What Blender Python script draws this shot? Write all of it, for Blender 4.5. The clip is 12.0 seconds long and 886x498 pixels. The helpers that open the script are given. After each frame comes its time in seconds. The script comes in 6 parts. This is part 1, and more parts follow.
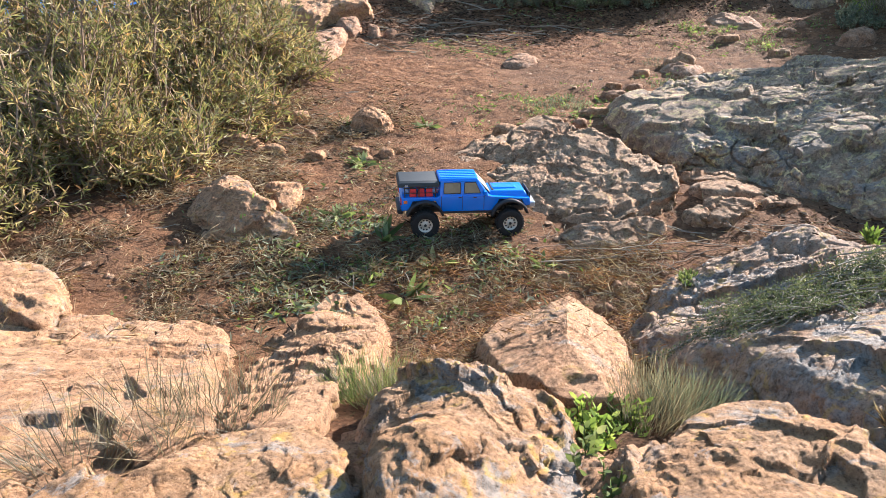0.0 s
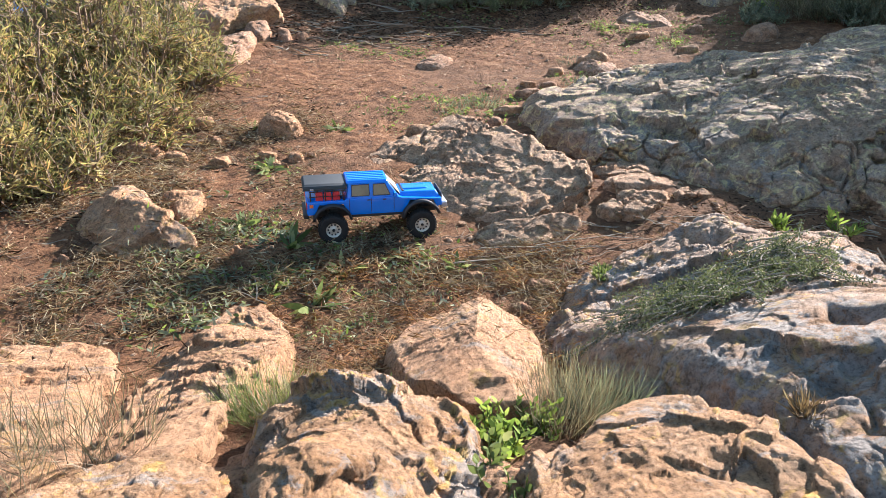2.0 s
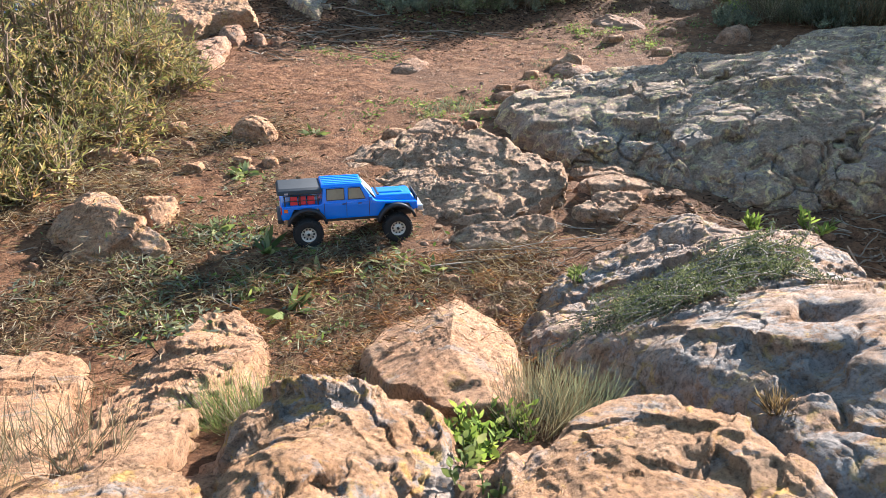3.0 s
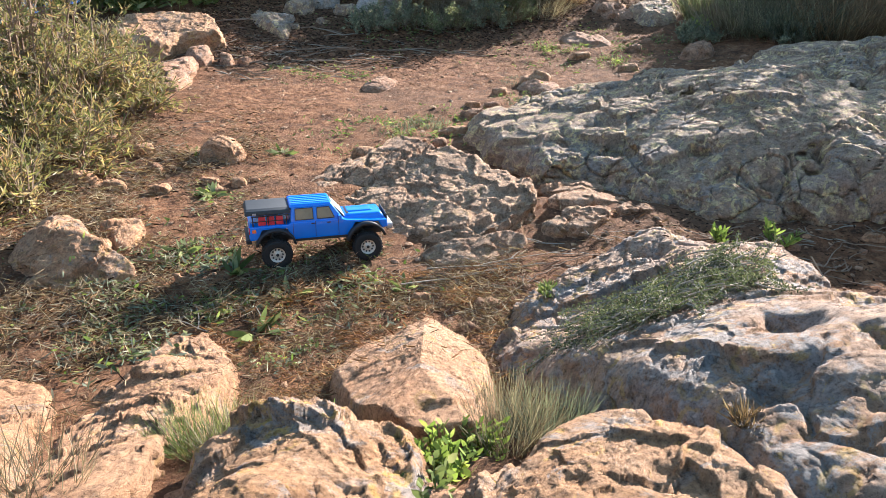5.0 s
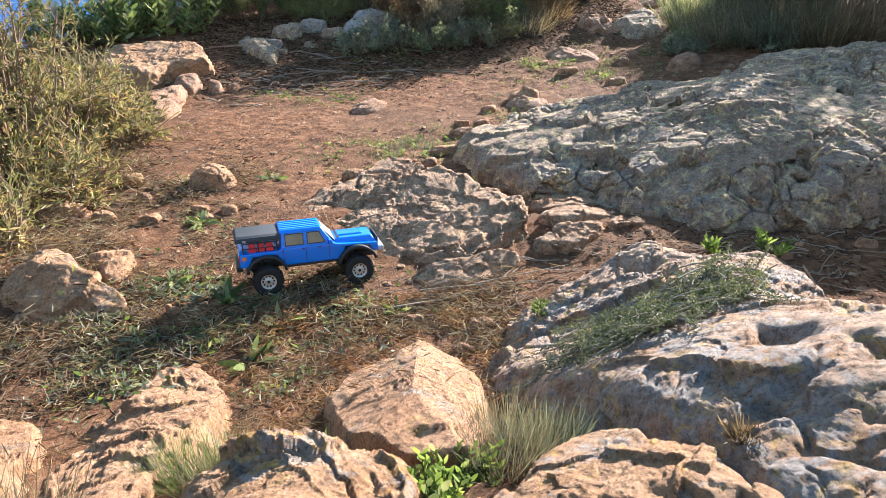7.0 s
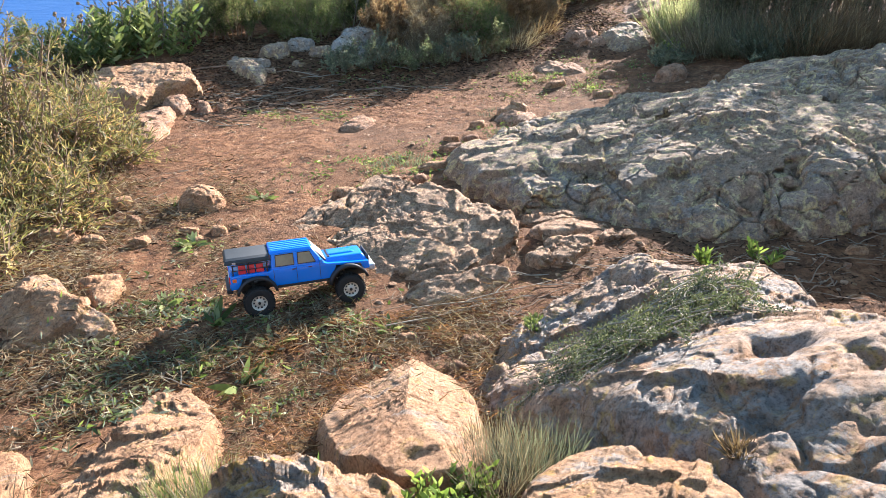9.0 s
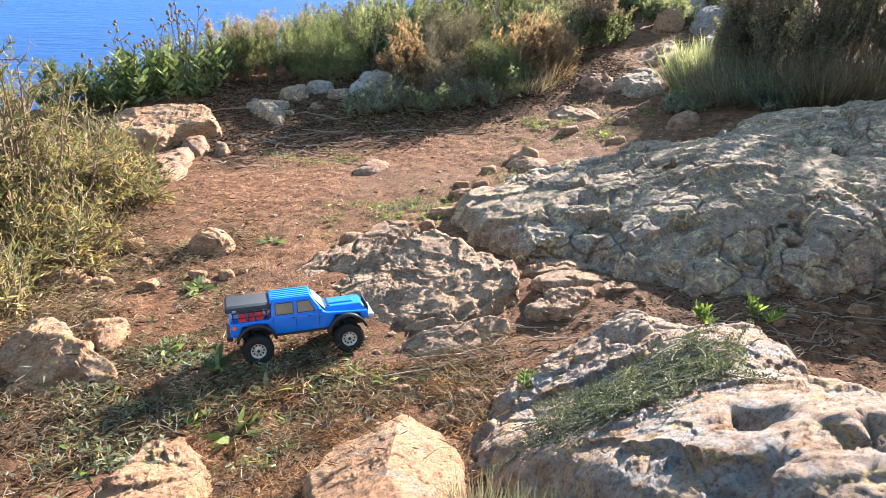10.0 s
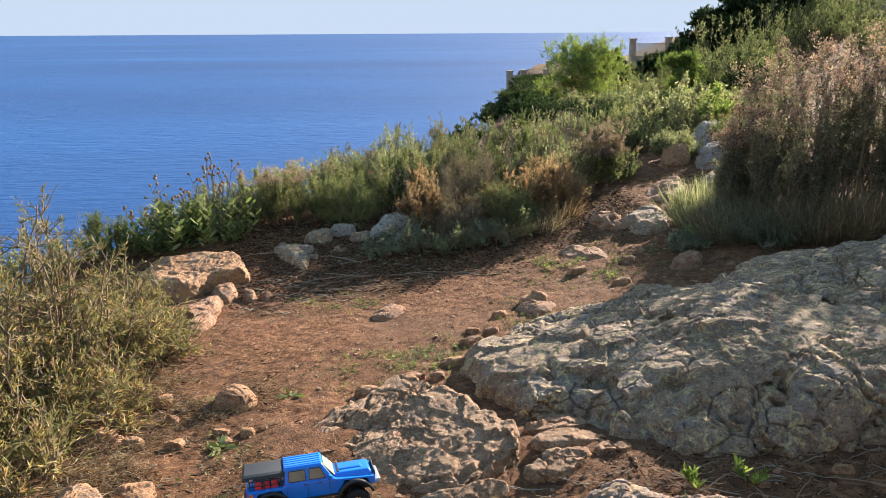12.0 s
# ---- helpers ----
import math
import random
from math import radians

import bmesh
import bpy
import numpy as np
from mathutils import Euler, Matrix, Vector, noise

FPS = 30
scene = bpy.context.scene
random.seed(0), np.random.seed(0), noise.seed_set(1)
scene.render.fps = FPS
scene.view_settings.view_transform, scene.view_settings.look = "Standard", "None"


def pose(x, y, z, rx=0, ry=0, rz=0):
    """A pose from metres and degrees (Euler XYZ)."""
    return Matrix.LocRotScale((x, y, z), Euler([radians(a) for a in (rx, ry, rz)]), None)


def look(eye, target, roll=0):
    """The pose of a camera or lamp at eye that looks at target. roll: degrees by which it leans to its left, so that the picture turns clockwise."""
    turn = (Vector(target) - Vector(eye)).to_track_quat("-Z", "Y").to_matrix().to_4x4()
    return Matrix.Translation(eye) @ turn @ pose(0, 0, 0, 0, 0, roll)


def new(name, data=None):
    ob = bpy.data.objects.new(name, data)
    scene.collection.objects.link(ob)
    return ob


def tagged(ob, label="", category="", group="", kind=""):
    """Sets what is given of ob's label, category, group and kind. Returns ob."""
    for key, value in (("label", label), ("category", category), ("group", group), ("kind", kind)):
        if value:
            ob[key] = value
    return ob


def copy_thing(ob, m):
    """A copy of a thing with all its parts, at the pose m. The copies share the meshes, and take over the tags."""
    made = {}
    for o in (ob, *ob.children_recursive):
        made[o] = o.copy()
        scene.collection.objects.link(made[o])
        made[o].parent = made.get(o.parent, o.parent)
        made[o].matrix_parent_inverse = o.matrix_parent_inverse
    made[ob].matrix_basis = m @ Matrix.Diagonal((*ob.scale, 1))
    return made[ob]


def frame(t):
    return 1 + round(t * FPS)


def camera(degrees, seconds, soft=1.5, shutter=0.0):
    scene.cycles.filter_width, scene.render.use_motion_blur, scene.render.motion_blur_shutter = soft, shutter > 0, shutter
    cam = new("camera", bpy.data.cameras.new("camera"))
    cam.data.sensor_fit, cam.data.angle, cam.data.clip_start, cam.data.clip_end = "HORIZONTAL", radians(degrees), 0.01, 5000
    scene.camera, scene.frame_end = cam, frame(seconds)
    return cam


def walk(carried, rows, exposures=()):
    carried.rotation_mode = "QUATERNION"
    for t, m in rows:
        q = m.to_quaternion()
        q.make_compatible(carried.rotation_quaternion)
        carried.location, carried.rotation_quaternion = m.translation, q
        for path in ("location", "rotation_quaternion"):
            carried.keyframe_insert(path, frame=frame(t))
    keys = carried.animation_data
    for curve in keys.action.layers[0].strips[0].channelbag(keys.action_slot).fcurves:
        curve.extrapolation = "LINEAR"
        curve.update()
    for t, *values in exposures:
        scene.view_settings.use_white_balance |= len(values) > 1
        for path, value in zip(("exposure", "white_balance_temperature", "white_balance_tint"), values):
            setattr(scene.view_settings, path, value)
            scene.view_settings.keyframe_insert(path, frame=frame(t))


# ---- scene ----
cam = camera(60.3, 12.0, 0.65)
METRES, EYE, TILT, LEAN, TURN = 0.81, 1.56, -32.2, -3.0, 0.0
ROWS = [
    (0.0, 0.0, 0.0, 0.0, 0.0, 0.0, -0.0),
    (0.5, 0.0245, 0.0375, -0.0143, -1.04, -0.29, 0.14),
    (1.0, 0.0881, 0.0899, -0.0094, -2.31, -0.31, 0.91),
    (1.5, 0.1065, 0.1154, 0.0003, -3.82, 0.03, 1.82),
    (2.0, 0.1019, 0.1308, -0.0198, -5.05, 0.42, 2.4),
    (2.5, 0.1081, 0.1325, -0.0242, -5.95, 0.44, 2.74),
    (3.0, 0.1208, 0.1373, -0.0247, -6.54, 0.66, 3.1),
    (5.0, 0.1375, 0.1445, -0.0235, -8.49, 1.82, 4.19),
    (5.5, 0.1478, 0.155, -0.0215, -8.47, 2.05, 4.56),
    (6.0, 0.1528, 0.1536, -0.0188, -8.5, 2.46, 5.07),
    (6.5, 0.1654, 0.1532, -0.013, -8.45, 2.91, 5.71),
    (8.5, 0.1683, 0.1648, -0.005, -9.08, 3.49, 7.31),
    (9.0, 0.1778, 0.1666, 0.001, -9.06, 4.14, 7.54),
    (9.5, 0.1986, 0.1629, 0.0219, -8.41, 5.45, 7.09),
    (10.0, 0.2883, 0.109, 0.0627, -7.47, 6.92, 6.35),
    (10.5, 0.4069, -0.0036, 0.1623, -6.62, 8.84, 6.47),
    (11.0, 0.4552, -0.1705, 0.26, -5.99, 11.97, 7.15),
    (11.5, 0.4449, -0.3057, 0.297, -5.38, 14.69, 7.47),
    (12.0, 0.4219, -0.3087, 0.2816, -5.01, 15.44, 6.95),
]
walk(cam, [(t, pose(0, 0, EYE, TILT, LEAN, TURN) @ pose(METRES * x, METRES * y, METRES * z, 90 + pitch, roll, yaw)) for t, x, y, z, yaw, pitch, roll in ROWS],
     [(0.0, 2.19, 5980, 10), (6.5, 2.3, 5980, 10), (9.5, 2.45, 5980, 10), (10.5, 2.53, 6200, 10), (11.0, 2.45, 6400, 10), (11.5, 2.1, 6500, 10), (12.0, 1.85, 6500, 10)])

# ---- world, sun and exposure ----
SUN_DIR = Vector((0.70, 0.71, 0.0)).normalized()
SUN_ELEV = radians(20.4)
world = bpy.data.worlds.new("sky")
scene.world = world
world.use_nodes = True
wn = world.node_tree.nodes
sky = wn.new("ShaderNodeTexSky")
sky.sky_type = 'NISHITA'
sky.sun_disc = False
sky.sun_elevation = SUN_ELEV
sky.sun_rotation = math.atan2(SUN_DIR.x, SUN_DIR.y)
sky.air_density, sky.dust_density, sky.ozone_density = 1.0, 0.0, 3.0
wn["Background"].inputs["Strength"].default_value = 0.145
haze = wn.new("ShaderNodeMix")
haze.data_type, haze.blend_type = 'RGBA', 'DARKEN'
haze.inputs[0].default_value, haze.inputs[7].default_value = 1.0, (1.16, 1.4, 1.75, 1)
world.node_tree.links.new(sky.outputs[0], haze.inputs[6])
world.node_tree.links.new(haze.outputs[2], wn["Background"].inputs["Color"])
sun_data = bpy.data.lights.new("sun", 'SUN')
sun_data.energy, sun_data.angle, sun_data.color = 5.0, radians(0.55), (1.0, 0.91, 0.83)
sun = new("sun", sun_data)
sun.matrix_world = look(Vector((0, 0, 0)), -Vector((SUN_DIR.x * math.cos(SUN_ELEV), SUN_DIR.y * math.cos(SUN_ELEV), math.sin(SUN_ELEV))))

# ---- materials ----


def nodes_of(name):
    m = bpy.data.materials.new(name)
    m.use_nodes = True
    nt = m.node_tree
    return m, nt, nt.nodes, nt.links, nt.nodes["Principled BSDF"]


def ramp(nt, fac, stops):
    r = nt.nodes.new("ShaderNodeValToRGB")
    el = r.color_ramp.elements
    while len(el) < len(stops):
        el.new(0.5)
    for e, (p, c) in zip(el, stops):
        e.position, e.color = p, (*c, 1)
    nt.links.new(fac, r.inputs[0])
    return r.outputs[0]


def noise_tex(nt, scale, detail=6, rough=0.6, distort=0.0, vec=None, kind="ShaderNodeTexNoise"):
    n = nt.nodes.new(kind)
    n.inputs["Scale"].default_value = scale
    if kind == "ShaderNodeTexNoise":
        n.inputs["Detail"].default_value, n.inputs["Roughness"].default_value, n.inputs["Distortion"].default_value = detail, rough, distort
    if vec:
        nt.links.new(vec, n.inputs["Vector"])
    return n.outputs[0]


def mix(nt, fac, a, b, mode='MIX'):
    n = nt.nodes.new("ShaderNodeMix")
    n.data_type, n.blend_type = 'RGBA', mode
    for sock, v in ((n.inputs[0], fac), (n.inputs[6], a), (n.inputs[7], b)):
        if isinstance(v, (int, float)):
            sock.default_value = v
        elif isinstance(v, tuple):
            sock.default_value = (*v, 1)
        else:
            nt.links.new(v, sock)
    return n.outputs[2]


def math_node(nt, op, a, b=0.0):
    n = nt.nodes.new("ShaderNodeMath")
    n.operation = op
    for sock, v in ((n.inputs[0], a), (n.inputs[1], b)):
        if isinstance(v, (int, float)):
            sock.default_value = v
        else:
            nt.links.new(v, sock)
    return n.outputs[0]


def bump(nt, height, strength, dist, bsdf, normal=None):
    b = nt.nodes.new("ShaderNodeBump")
    b.inputs["Strength"].default_value, b.inputs["Distance"].default_value = strength, dist
    nt.links.new(height, b.inputs["Height"])
    if normal:
        nt.links.new(normal, b.inputs["Normal"])
    nt.links.new(b.outputs[0], bsdf.inputs["Normal"])
    return b.outputs[0]


def place(nt):
    return nt.nodes.new("ShaderNodeTexCoord").outputs["Object"]


def rock_material(name, warm, pale, grey, lichen, grey_share, lichen_share):
    """Weathered limestone: warm and pale patches, grey crust, lichen spots, dark grain, and pits and hollows with their
    shade put into the colour.
    """
    m, nt, n, l, b = nodes_of(name)
    co = place(nt)
    big = noise_tex(nt, 5, 6, 0.65, 0.5, co)
    fine = noise_tex(nt, 30, 10, 0.75, 0.3, co)
    tiny = noise_tex(nt, 95, 8, 0.85, 0.0, co)
    col = mix(nt, ramp(nt, big, [(0.38, (0, 0, 0)), (0.6, (1, 1, 1))]), warm, pale)
    col = mix(nt, ramp(nt, fine, [(0.42, (0, 0, 0)), (0.66, (0.75, 0.75, 0.75))]), col, tuple(c * 0.5 for c in warm))
    crust = noise_tex(nt, 8, 10, 0.78, 0.9, co)
    lo = 0.62 - 0.24 * grey_share
    col = mix(nt, ramp(nt, crust, [(lo, (0, 0, 0)), (lo + 0.06, (0.9, 0.9, 0.9))]), col, grey)
    zone = ramp(nt, noise_tex(nt, 2.3, 5, 0.65, 0.6, co), [(0.47, (0, 0, 0)), (0.58, (0.75, 0.75, 0.75))])
    col = mix(nt, zone, col, mix(nt, fine, tuple(c * 0.85 for c in warm), pale))
    spots = noise_tex(nt, 19, 8, 0.8, 0.5, co)
    lo = 0.72 - 0.18 * lichen_share
    col = mix(nt, ramp(nt, spots, [(lo, (0, 0, 0)), (lo + 0.04, (0.85, 0.85, 0.85))]), col, lichen)
    rings = n.new("ShaderNodeTexVoronoi")
    rings.inputs["Scale"].default_value = 13
    l.new(mix(nt, 0.05, co, spots), rings.inputs["Vector"])
    ring = ramp(nt, rings.outputs["Distance"], [(0.24, (0, 0, 0)), (0.28, (1, 1, 1)), (0.36, (1, 1, 1)), (0.4, (0, 0, 0))])
    where = ramp(nt, noise_tex(nt, 6, 5, 0.7, 0.4, co), [(0.46, (0, 0, 0)), (0.56, (lichen_share, lichen_share, lichen_share))])
    col = mix(nt, mix(nt, 1.0, ring, where, 'MULTIPLY'), col, lichen)
    pale_spots = noise_tex(nt, 41, 8, 0.78, 0.6, co)
    col = mix(nt, ramp(nt, pale_spots, [(0.57, (0, 0, 0)), (0.65, (0.5, 0.5, 0.5))]), col, tuple(min(0.72, c * 1.15) for c in pale))
    v = n.new("ShaderNodeTexVoronoi")
    v.inputs["Scale"].default_value = 34
    l.new(co, v.inputs["Vector"])
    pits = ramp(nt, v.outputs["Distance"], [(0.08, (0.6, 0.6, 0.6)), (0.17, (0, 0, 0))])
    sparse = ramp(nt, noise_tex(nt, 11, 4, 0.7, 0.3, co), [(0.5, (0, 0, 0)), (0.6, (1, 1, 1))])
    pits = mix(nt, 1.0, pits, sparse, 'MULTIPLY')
    # pits sink in the bump and also get their shade as dark colour
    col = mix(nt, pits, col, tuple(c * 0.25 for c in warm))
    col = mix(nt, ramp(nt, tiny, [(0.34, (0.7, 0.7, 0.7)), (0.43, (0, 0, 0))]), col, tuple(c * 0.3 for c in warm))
    b.inputs["Roughness"].default_value = 0.9
    b.inputs["Specular IOR Level"].default_value = 0.25
    lumps = noise_tex(nt, 11, 12, 0.72, 0.3, co)
    w = n.new("ShaderNodeTexVoronoi")
    w.inputs["Scale"].default_value = 15
    l.new(mix(nt, 0.12, co, lumps), w.inputs["Vector"])
    dents = ramp(nt, w.outputs["Distance"], [(0.0, (1, 1, 1)), (0.42, (0, 0, 0))])
    dents = mix(nt, 1.0, dents, sparse, 'MULTIPLY')
    h = math_node(nt, 'ADD', math_node(nt, 'MULTIPLY', noise_tex(nt, 30, 14, 0.78, 0.3, co), 1.4), math_node(nt, 'MULTIPLY', tiny, 0.8))
    h = math_node(nt, 'SUBTRACT', h, math_node(nt, 'MULTIPLY', pits, 0.15))
    h = math_node(nt, 'SUBTRACT', h, math_node(nt, 'MULTIPLY', dents, 0.3))
    # dark patches paint the shade of hollows into the colour
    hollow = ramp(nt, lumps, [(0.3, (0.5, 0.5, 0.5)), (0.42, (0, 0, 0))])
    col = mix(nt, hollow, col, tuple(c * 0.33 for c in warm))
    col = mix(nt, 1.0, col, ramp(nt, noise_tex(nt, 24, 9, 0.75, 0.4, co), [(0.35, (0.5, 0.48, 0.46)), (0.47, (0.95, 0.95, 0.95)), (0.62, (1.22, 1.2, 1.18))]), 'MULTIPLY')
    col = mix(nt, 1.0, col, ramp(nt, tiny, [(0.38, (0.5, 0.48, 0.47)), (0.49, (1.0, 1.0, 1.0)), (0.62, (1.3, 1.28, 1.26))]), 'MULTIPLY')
    l.new(col, b.inputs["Base Color"])
    bump(nt, h, 1.0, 0.013, b)
    return m


def soil_material():
    m, nt, n, l, b = nodes_of("soil")
    co = place(nt)
    big = noise_tex(nt, 1.1, 5, 0.6, 0.3, co)
    mid = noise_tex(nt, 14, 7, 0.7, 0.2, co)
    fine = noise_tex(nt, 90, 6, 0.75, 0.0, co)
    col = ramp(nt, mid, [(0.34, (0.048, 0.026, 0.016)), (0.5, (0.16, 0.073, 0.035)), (0.66, (0.285, 0.15, 0.078))])
    col = mix(nt, ramp(nt, big, [(0.42, (0, 0, 0)), (0.62, (0.6, 0.6, 0.6))]), col, (0.125, 0.07, 0.042))
    col = mix(nt, ramp(nt, fine, [(0.55, (0, 0, 0)), (0.64, (0.7, 0.7, 0.7))]), col, (0.29, 0.16, 0.086))
    col = mix(nt, ramp(nt, fine, [(0.36, (0.8, 0.8, 0.8)), (0.45, (0, 0, 0))]), col, (0.035, 0.02, 0.014))
    l.new(col, b.inputs["Base Color"])
    b.inputs["Roughness"].default_value = 0.95
    b.inputs["Specular IOR Level"].default_value = 0.1
    h = math_node(nt, 'ADD', math_node(nt, 'MULTIPLY', mid, 1.0), math_node(nt, 'MULTIPLY', fine, 0.5))
    bump(nt, h, 1.0, 0.03, b)
    return m


def leaf_material(name, stops, thin=0.35, rough=0.8):
    """Leaves or dry stalks, each one of a slightly different colour, partly letting light through."""
    m, nt, n, l, b = nodes_of(name)
    g = n.new("ShaderNodeNewGeometry")
    col = ramp(nt, g.outputs["Random Per Island"], stops)
    one = n.new("ShaderNodeObjectInfo")
    col = mix(nt, 1.0, col, ramp(nt, one.outputs["Random"], [(0.0, (0.78, 0.8, 0.8)), (1.0, (1.2, 1.18, 1.1))]), 'MULTIPLY')
    col = mix(nt, 1.0, col, ramp(nt, noise_tex(nt, 8, 4, 0.6, 0.0, place(nt)), [(0.36, (0.55, 0.58, 0.6)), (0.64, (1.35, 1.3, 1.15))]), 'MULTIPLY')
    var = noise_tex(nt, 25, 3, 0.6, 0.0, place(nt))
    col = mix(nt, ramp(nt, var, [(0.35, (0.35, 0.35, 0.35)), (0.6, (0, 0, 0))]), col, tuple(0.45 * c for c in stops[0][1]))
    l.new(col, b.inputs["Base Color"])
    b.inputs["Roughness"].default_value = rough
    b.inputs["Specular IOR Level"].default_value = 0.12
    tr = n.new("ShaderNodeBsdfTranslucent")
    l.new(mix(nt, 1.0, col, (1.0, 1.0, 0.72), 'MULTIPLY'), tr.inputs[0])
    ms = n.new("ShaderNodeMixShader")
    ms.inputs[0].default_value = thin
    l.new(b.outputs[0], ms.inputs[1])
    l.new(tr.outputs[0], ms.inputs[2])
    l.new(ms.outputs[0], n["Material Output"].inputs[0])
    return m


def plain_material(name, colour, rough=0.5, metal=0.0, grain=60, depth=0.25, spec=0.5):
    m, nt, n, l, b = nodes_of(name)
    t = noise_tex(nt, grain, 6, 0.7, 0.0, place(nt))
    l.new(mix(nt, ramp(nt, t, [(0.35, (depth, depth, depth)), (0.65, (0, 0, 0))]), colour, tuple(c * 0.45 for c in colour)), b.inputs["Base Color"])
    b.inputs["Roughness"].default_value, b.inputs["Metallic"].default_value = rough, metal
    b.inputs["Specular IOR Level"].default_value = spec
    bump(nt, t, 0.15, 0.002, b)
    return m


def sea_material():
    m, nt, n, l, b = nodes_of("sea_water")
    co = place(nt)
    mp = n.new("ShaderNodeMapping")
    mp.inputs["Scale"].default_value = (0.25, 1.0, 1.0)
    l.new(co, mp.inputs[0])
    streak = noise_tex(nt, 0.006, 5, 0.6, 0.5, mp.outputs[0])
    wave = noise_tex(nt, 0.25, 6, 0.65, 0.2, mp.outputs[0])
    col = ramp(nt, streak, [(0.35, (0.0105, 0.058, 0.178)), (0.6, (0.0155, 0.082, 0.236)), (0.72, (0.033, 0.118, 0.283))])
    l.new(col, b.inputs["Base Color"])
    b.inputs["Roughness"].default_value = 0.5
    b.inputs["Specular IOR Level"].default_value = 0.18
    bump(nt, wave, 0.6, 1.5, b)
    return m


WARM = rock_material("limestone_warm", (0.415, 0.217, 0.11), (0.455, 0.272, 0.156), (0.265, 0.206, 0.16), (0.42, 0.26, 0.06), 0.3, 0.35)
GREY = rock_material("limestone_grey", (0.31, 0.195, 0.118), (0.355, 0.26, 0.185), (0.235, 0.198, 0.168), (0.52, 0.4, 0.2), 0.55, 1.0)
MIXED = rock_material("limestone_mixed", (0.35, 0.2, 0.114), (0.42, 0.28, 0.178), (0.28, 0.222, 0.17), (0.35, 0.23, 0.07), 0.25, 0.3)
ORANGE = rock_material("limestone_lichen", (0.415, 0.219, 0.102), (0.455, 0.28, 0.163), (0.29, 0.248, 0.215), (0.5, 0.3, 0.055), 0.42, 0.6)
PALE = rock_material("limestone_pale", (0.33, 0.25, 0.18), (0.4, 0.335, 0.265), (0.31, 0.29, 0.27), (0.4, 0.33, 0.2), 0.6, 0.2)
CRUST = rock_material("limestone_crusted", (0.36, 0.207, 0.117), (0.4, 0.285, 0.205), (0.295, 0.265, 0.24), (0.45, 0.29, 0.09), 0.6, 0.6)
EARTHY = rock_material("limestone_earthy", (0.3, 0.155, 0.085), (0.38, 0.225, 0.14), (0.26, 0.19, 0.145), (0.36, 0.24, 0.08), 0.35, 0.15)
SOIL = soil_material()
SEA = sea_material()
OLIVE = leaf_material("olive_leaf", [(0.0, (0.12, 0.14, 0.052)), (0.45, (0.28, 0.255, 0.12)), (0.8, (0.48, 0.37, 0.21)), (1.0, (0.45, 0.25, 0.14))], 0.4, 0.5)
HEATH = leaf_material("heath_leaf", [(0.0, (0.085, 0.115, 0.06)), (0.6, (0.2, 0.23, 0.115)), (1.0, (0.42, 0.39, 0.24))], 0.6)
TALL = leaf_material("tall_heather_leaf", [(0.0, (0.075, 0.08, 0.06)), (0.6, (0.175, 0.175, 0.13)), (1.0, (0.34, 0.31, 0.23))], 0.5)
SEED = leaf_material("seed_head", [(0.0, (0.16, 0.1, 0.065)), (1.0, (0.26, 0.17, 0.11))], 0.1)
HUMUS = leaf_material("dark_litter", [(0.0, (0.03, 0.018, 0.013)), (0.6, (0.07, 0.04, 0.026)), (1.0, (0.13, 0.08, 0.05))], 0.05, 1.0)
SILVER = leaf_material("silver_leaf", [(0.0, (0.14, 0.16, 0.085)), (0.6, (0.29, 0.31, 0.19)), (1.0, (0.5, 0.49, 0.35))], 0.55)
FRESH = leaf_material("fresh_leaf", [(0.0, (0.17, 0.25, 0.06)), (0.6, (0.29, 0.37, 0.1)), (1.0, (0.43, 0.48, 0.17))], 0.5)
HERB = leaf_material("herb_leaf", [(0.0, (0.1, 0.14, 0.05)), (0.6, (0.2, 0.24, 0.1)), (1.0, (0.35, 0.35, 0.19))], 0.4)
PINE = leaf_material("pine_needle", [(0.0, (0.11, 0.17, 0.045)), (0.6, (0.23, 0.31, 0.085)), (1.0, (0.36, 0.43, 0.13))], 0.5)
DARKLEAF = leaf_material("dark_leaf", [(0.0, (0.02, 0.04, 0.016)), (0.6, (0.04, 0.07, 0.025)), (1.0, (0.07, 0.1, 0.035))], 0.3)
STRAW = leaf_material("straw", [(0.0, (0.12, 0.075, 0.045)), (0.6, (0.25, 0.165, 0.1)), (1.0, (0.42, 0.32, 0.21))], 0.25)
RUST = leaf_material("rust_twig", [(0.0, (0.1, 0.045, 0.025)), (0.6, (0.24, 0.12, 0.06)), (1.0, (0.36, 0.2, 0.1))], 0.3)
TAN = leaf_material("tan_twig", [(0.0, (0.26, 0.155, 0.1)), (0.5, (0.44, 0.29, 0.19)), (1.0, (0.62, 0.47, 0.34))], 0.55)
BLOOM = leaf_material("dry_bloom", [(0.0, (0.24, 0.13, 0.12)), (0.5, (0.42, 0.27, 0.24)), (1.0, (0.58, 0.46, 0.42))], 0.35)
GREYLEAF = leaf_material("grey_leaf", [(0.0, (0.13, 0.15, 0.11)), (0.6, (0.22, 0.24, 0.18)), (1.0, (0.34, 0.34, 0.26))], 0.3)
DRYGREY = leaf_material("bleached_grass", [(0.0, (0.16, 0.12, 0.08)), (0.6, (0.32, 0.26, 0.19)), (1.0, (0.5, 0.43, 0.33))], 0.25)
THYME = leaf_material("thyme_leaf", [(0.0, (0.06, 0.075, 0.04)), (0.6, (0.13, 0.15, 0.085)), (1.0, (0.27, 0.27, 0.17))], 0.3)
BARK = plain_material("bark", (0.25, 0.175, 0.12), 0.9, 0, 70, 0.6, 0.2)
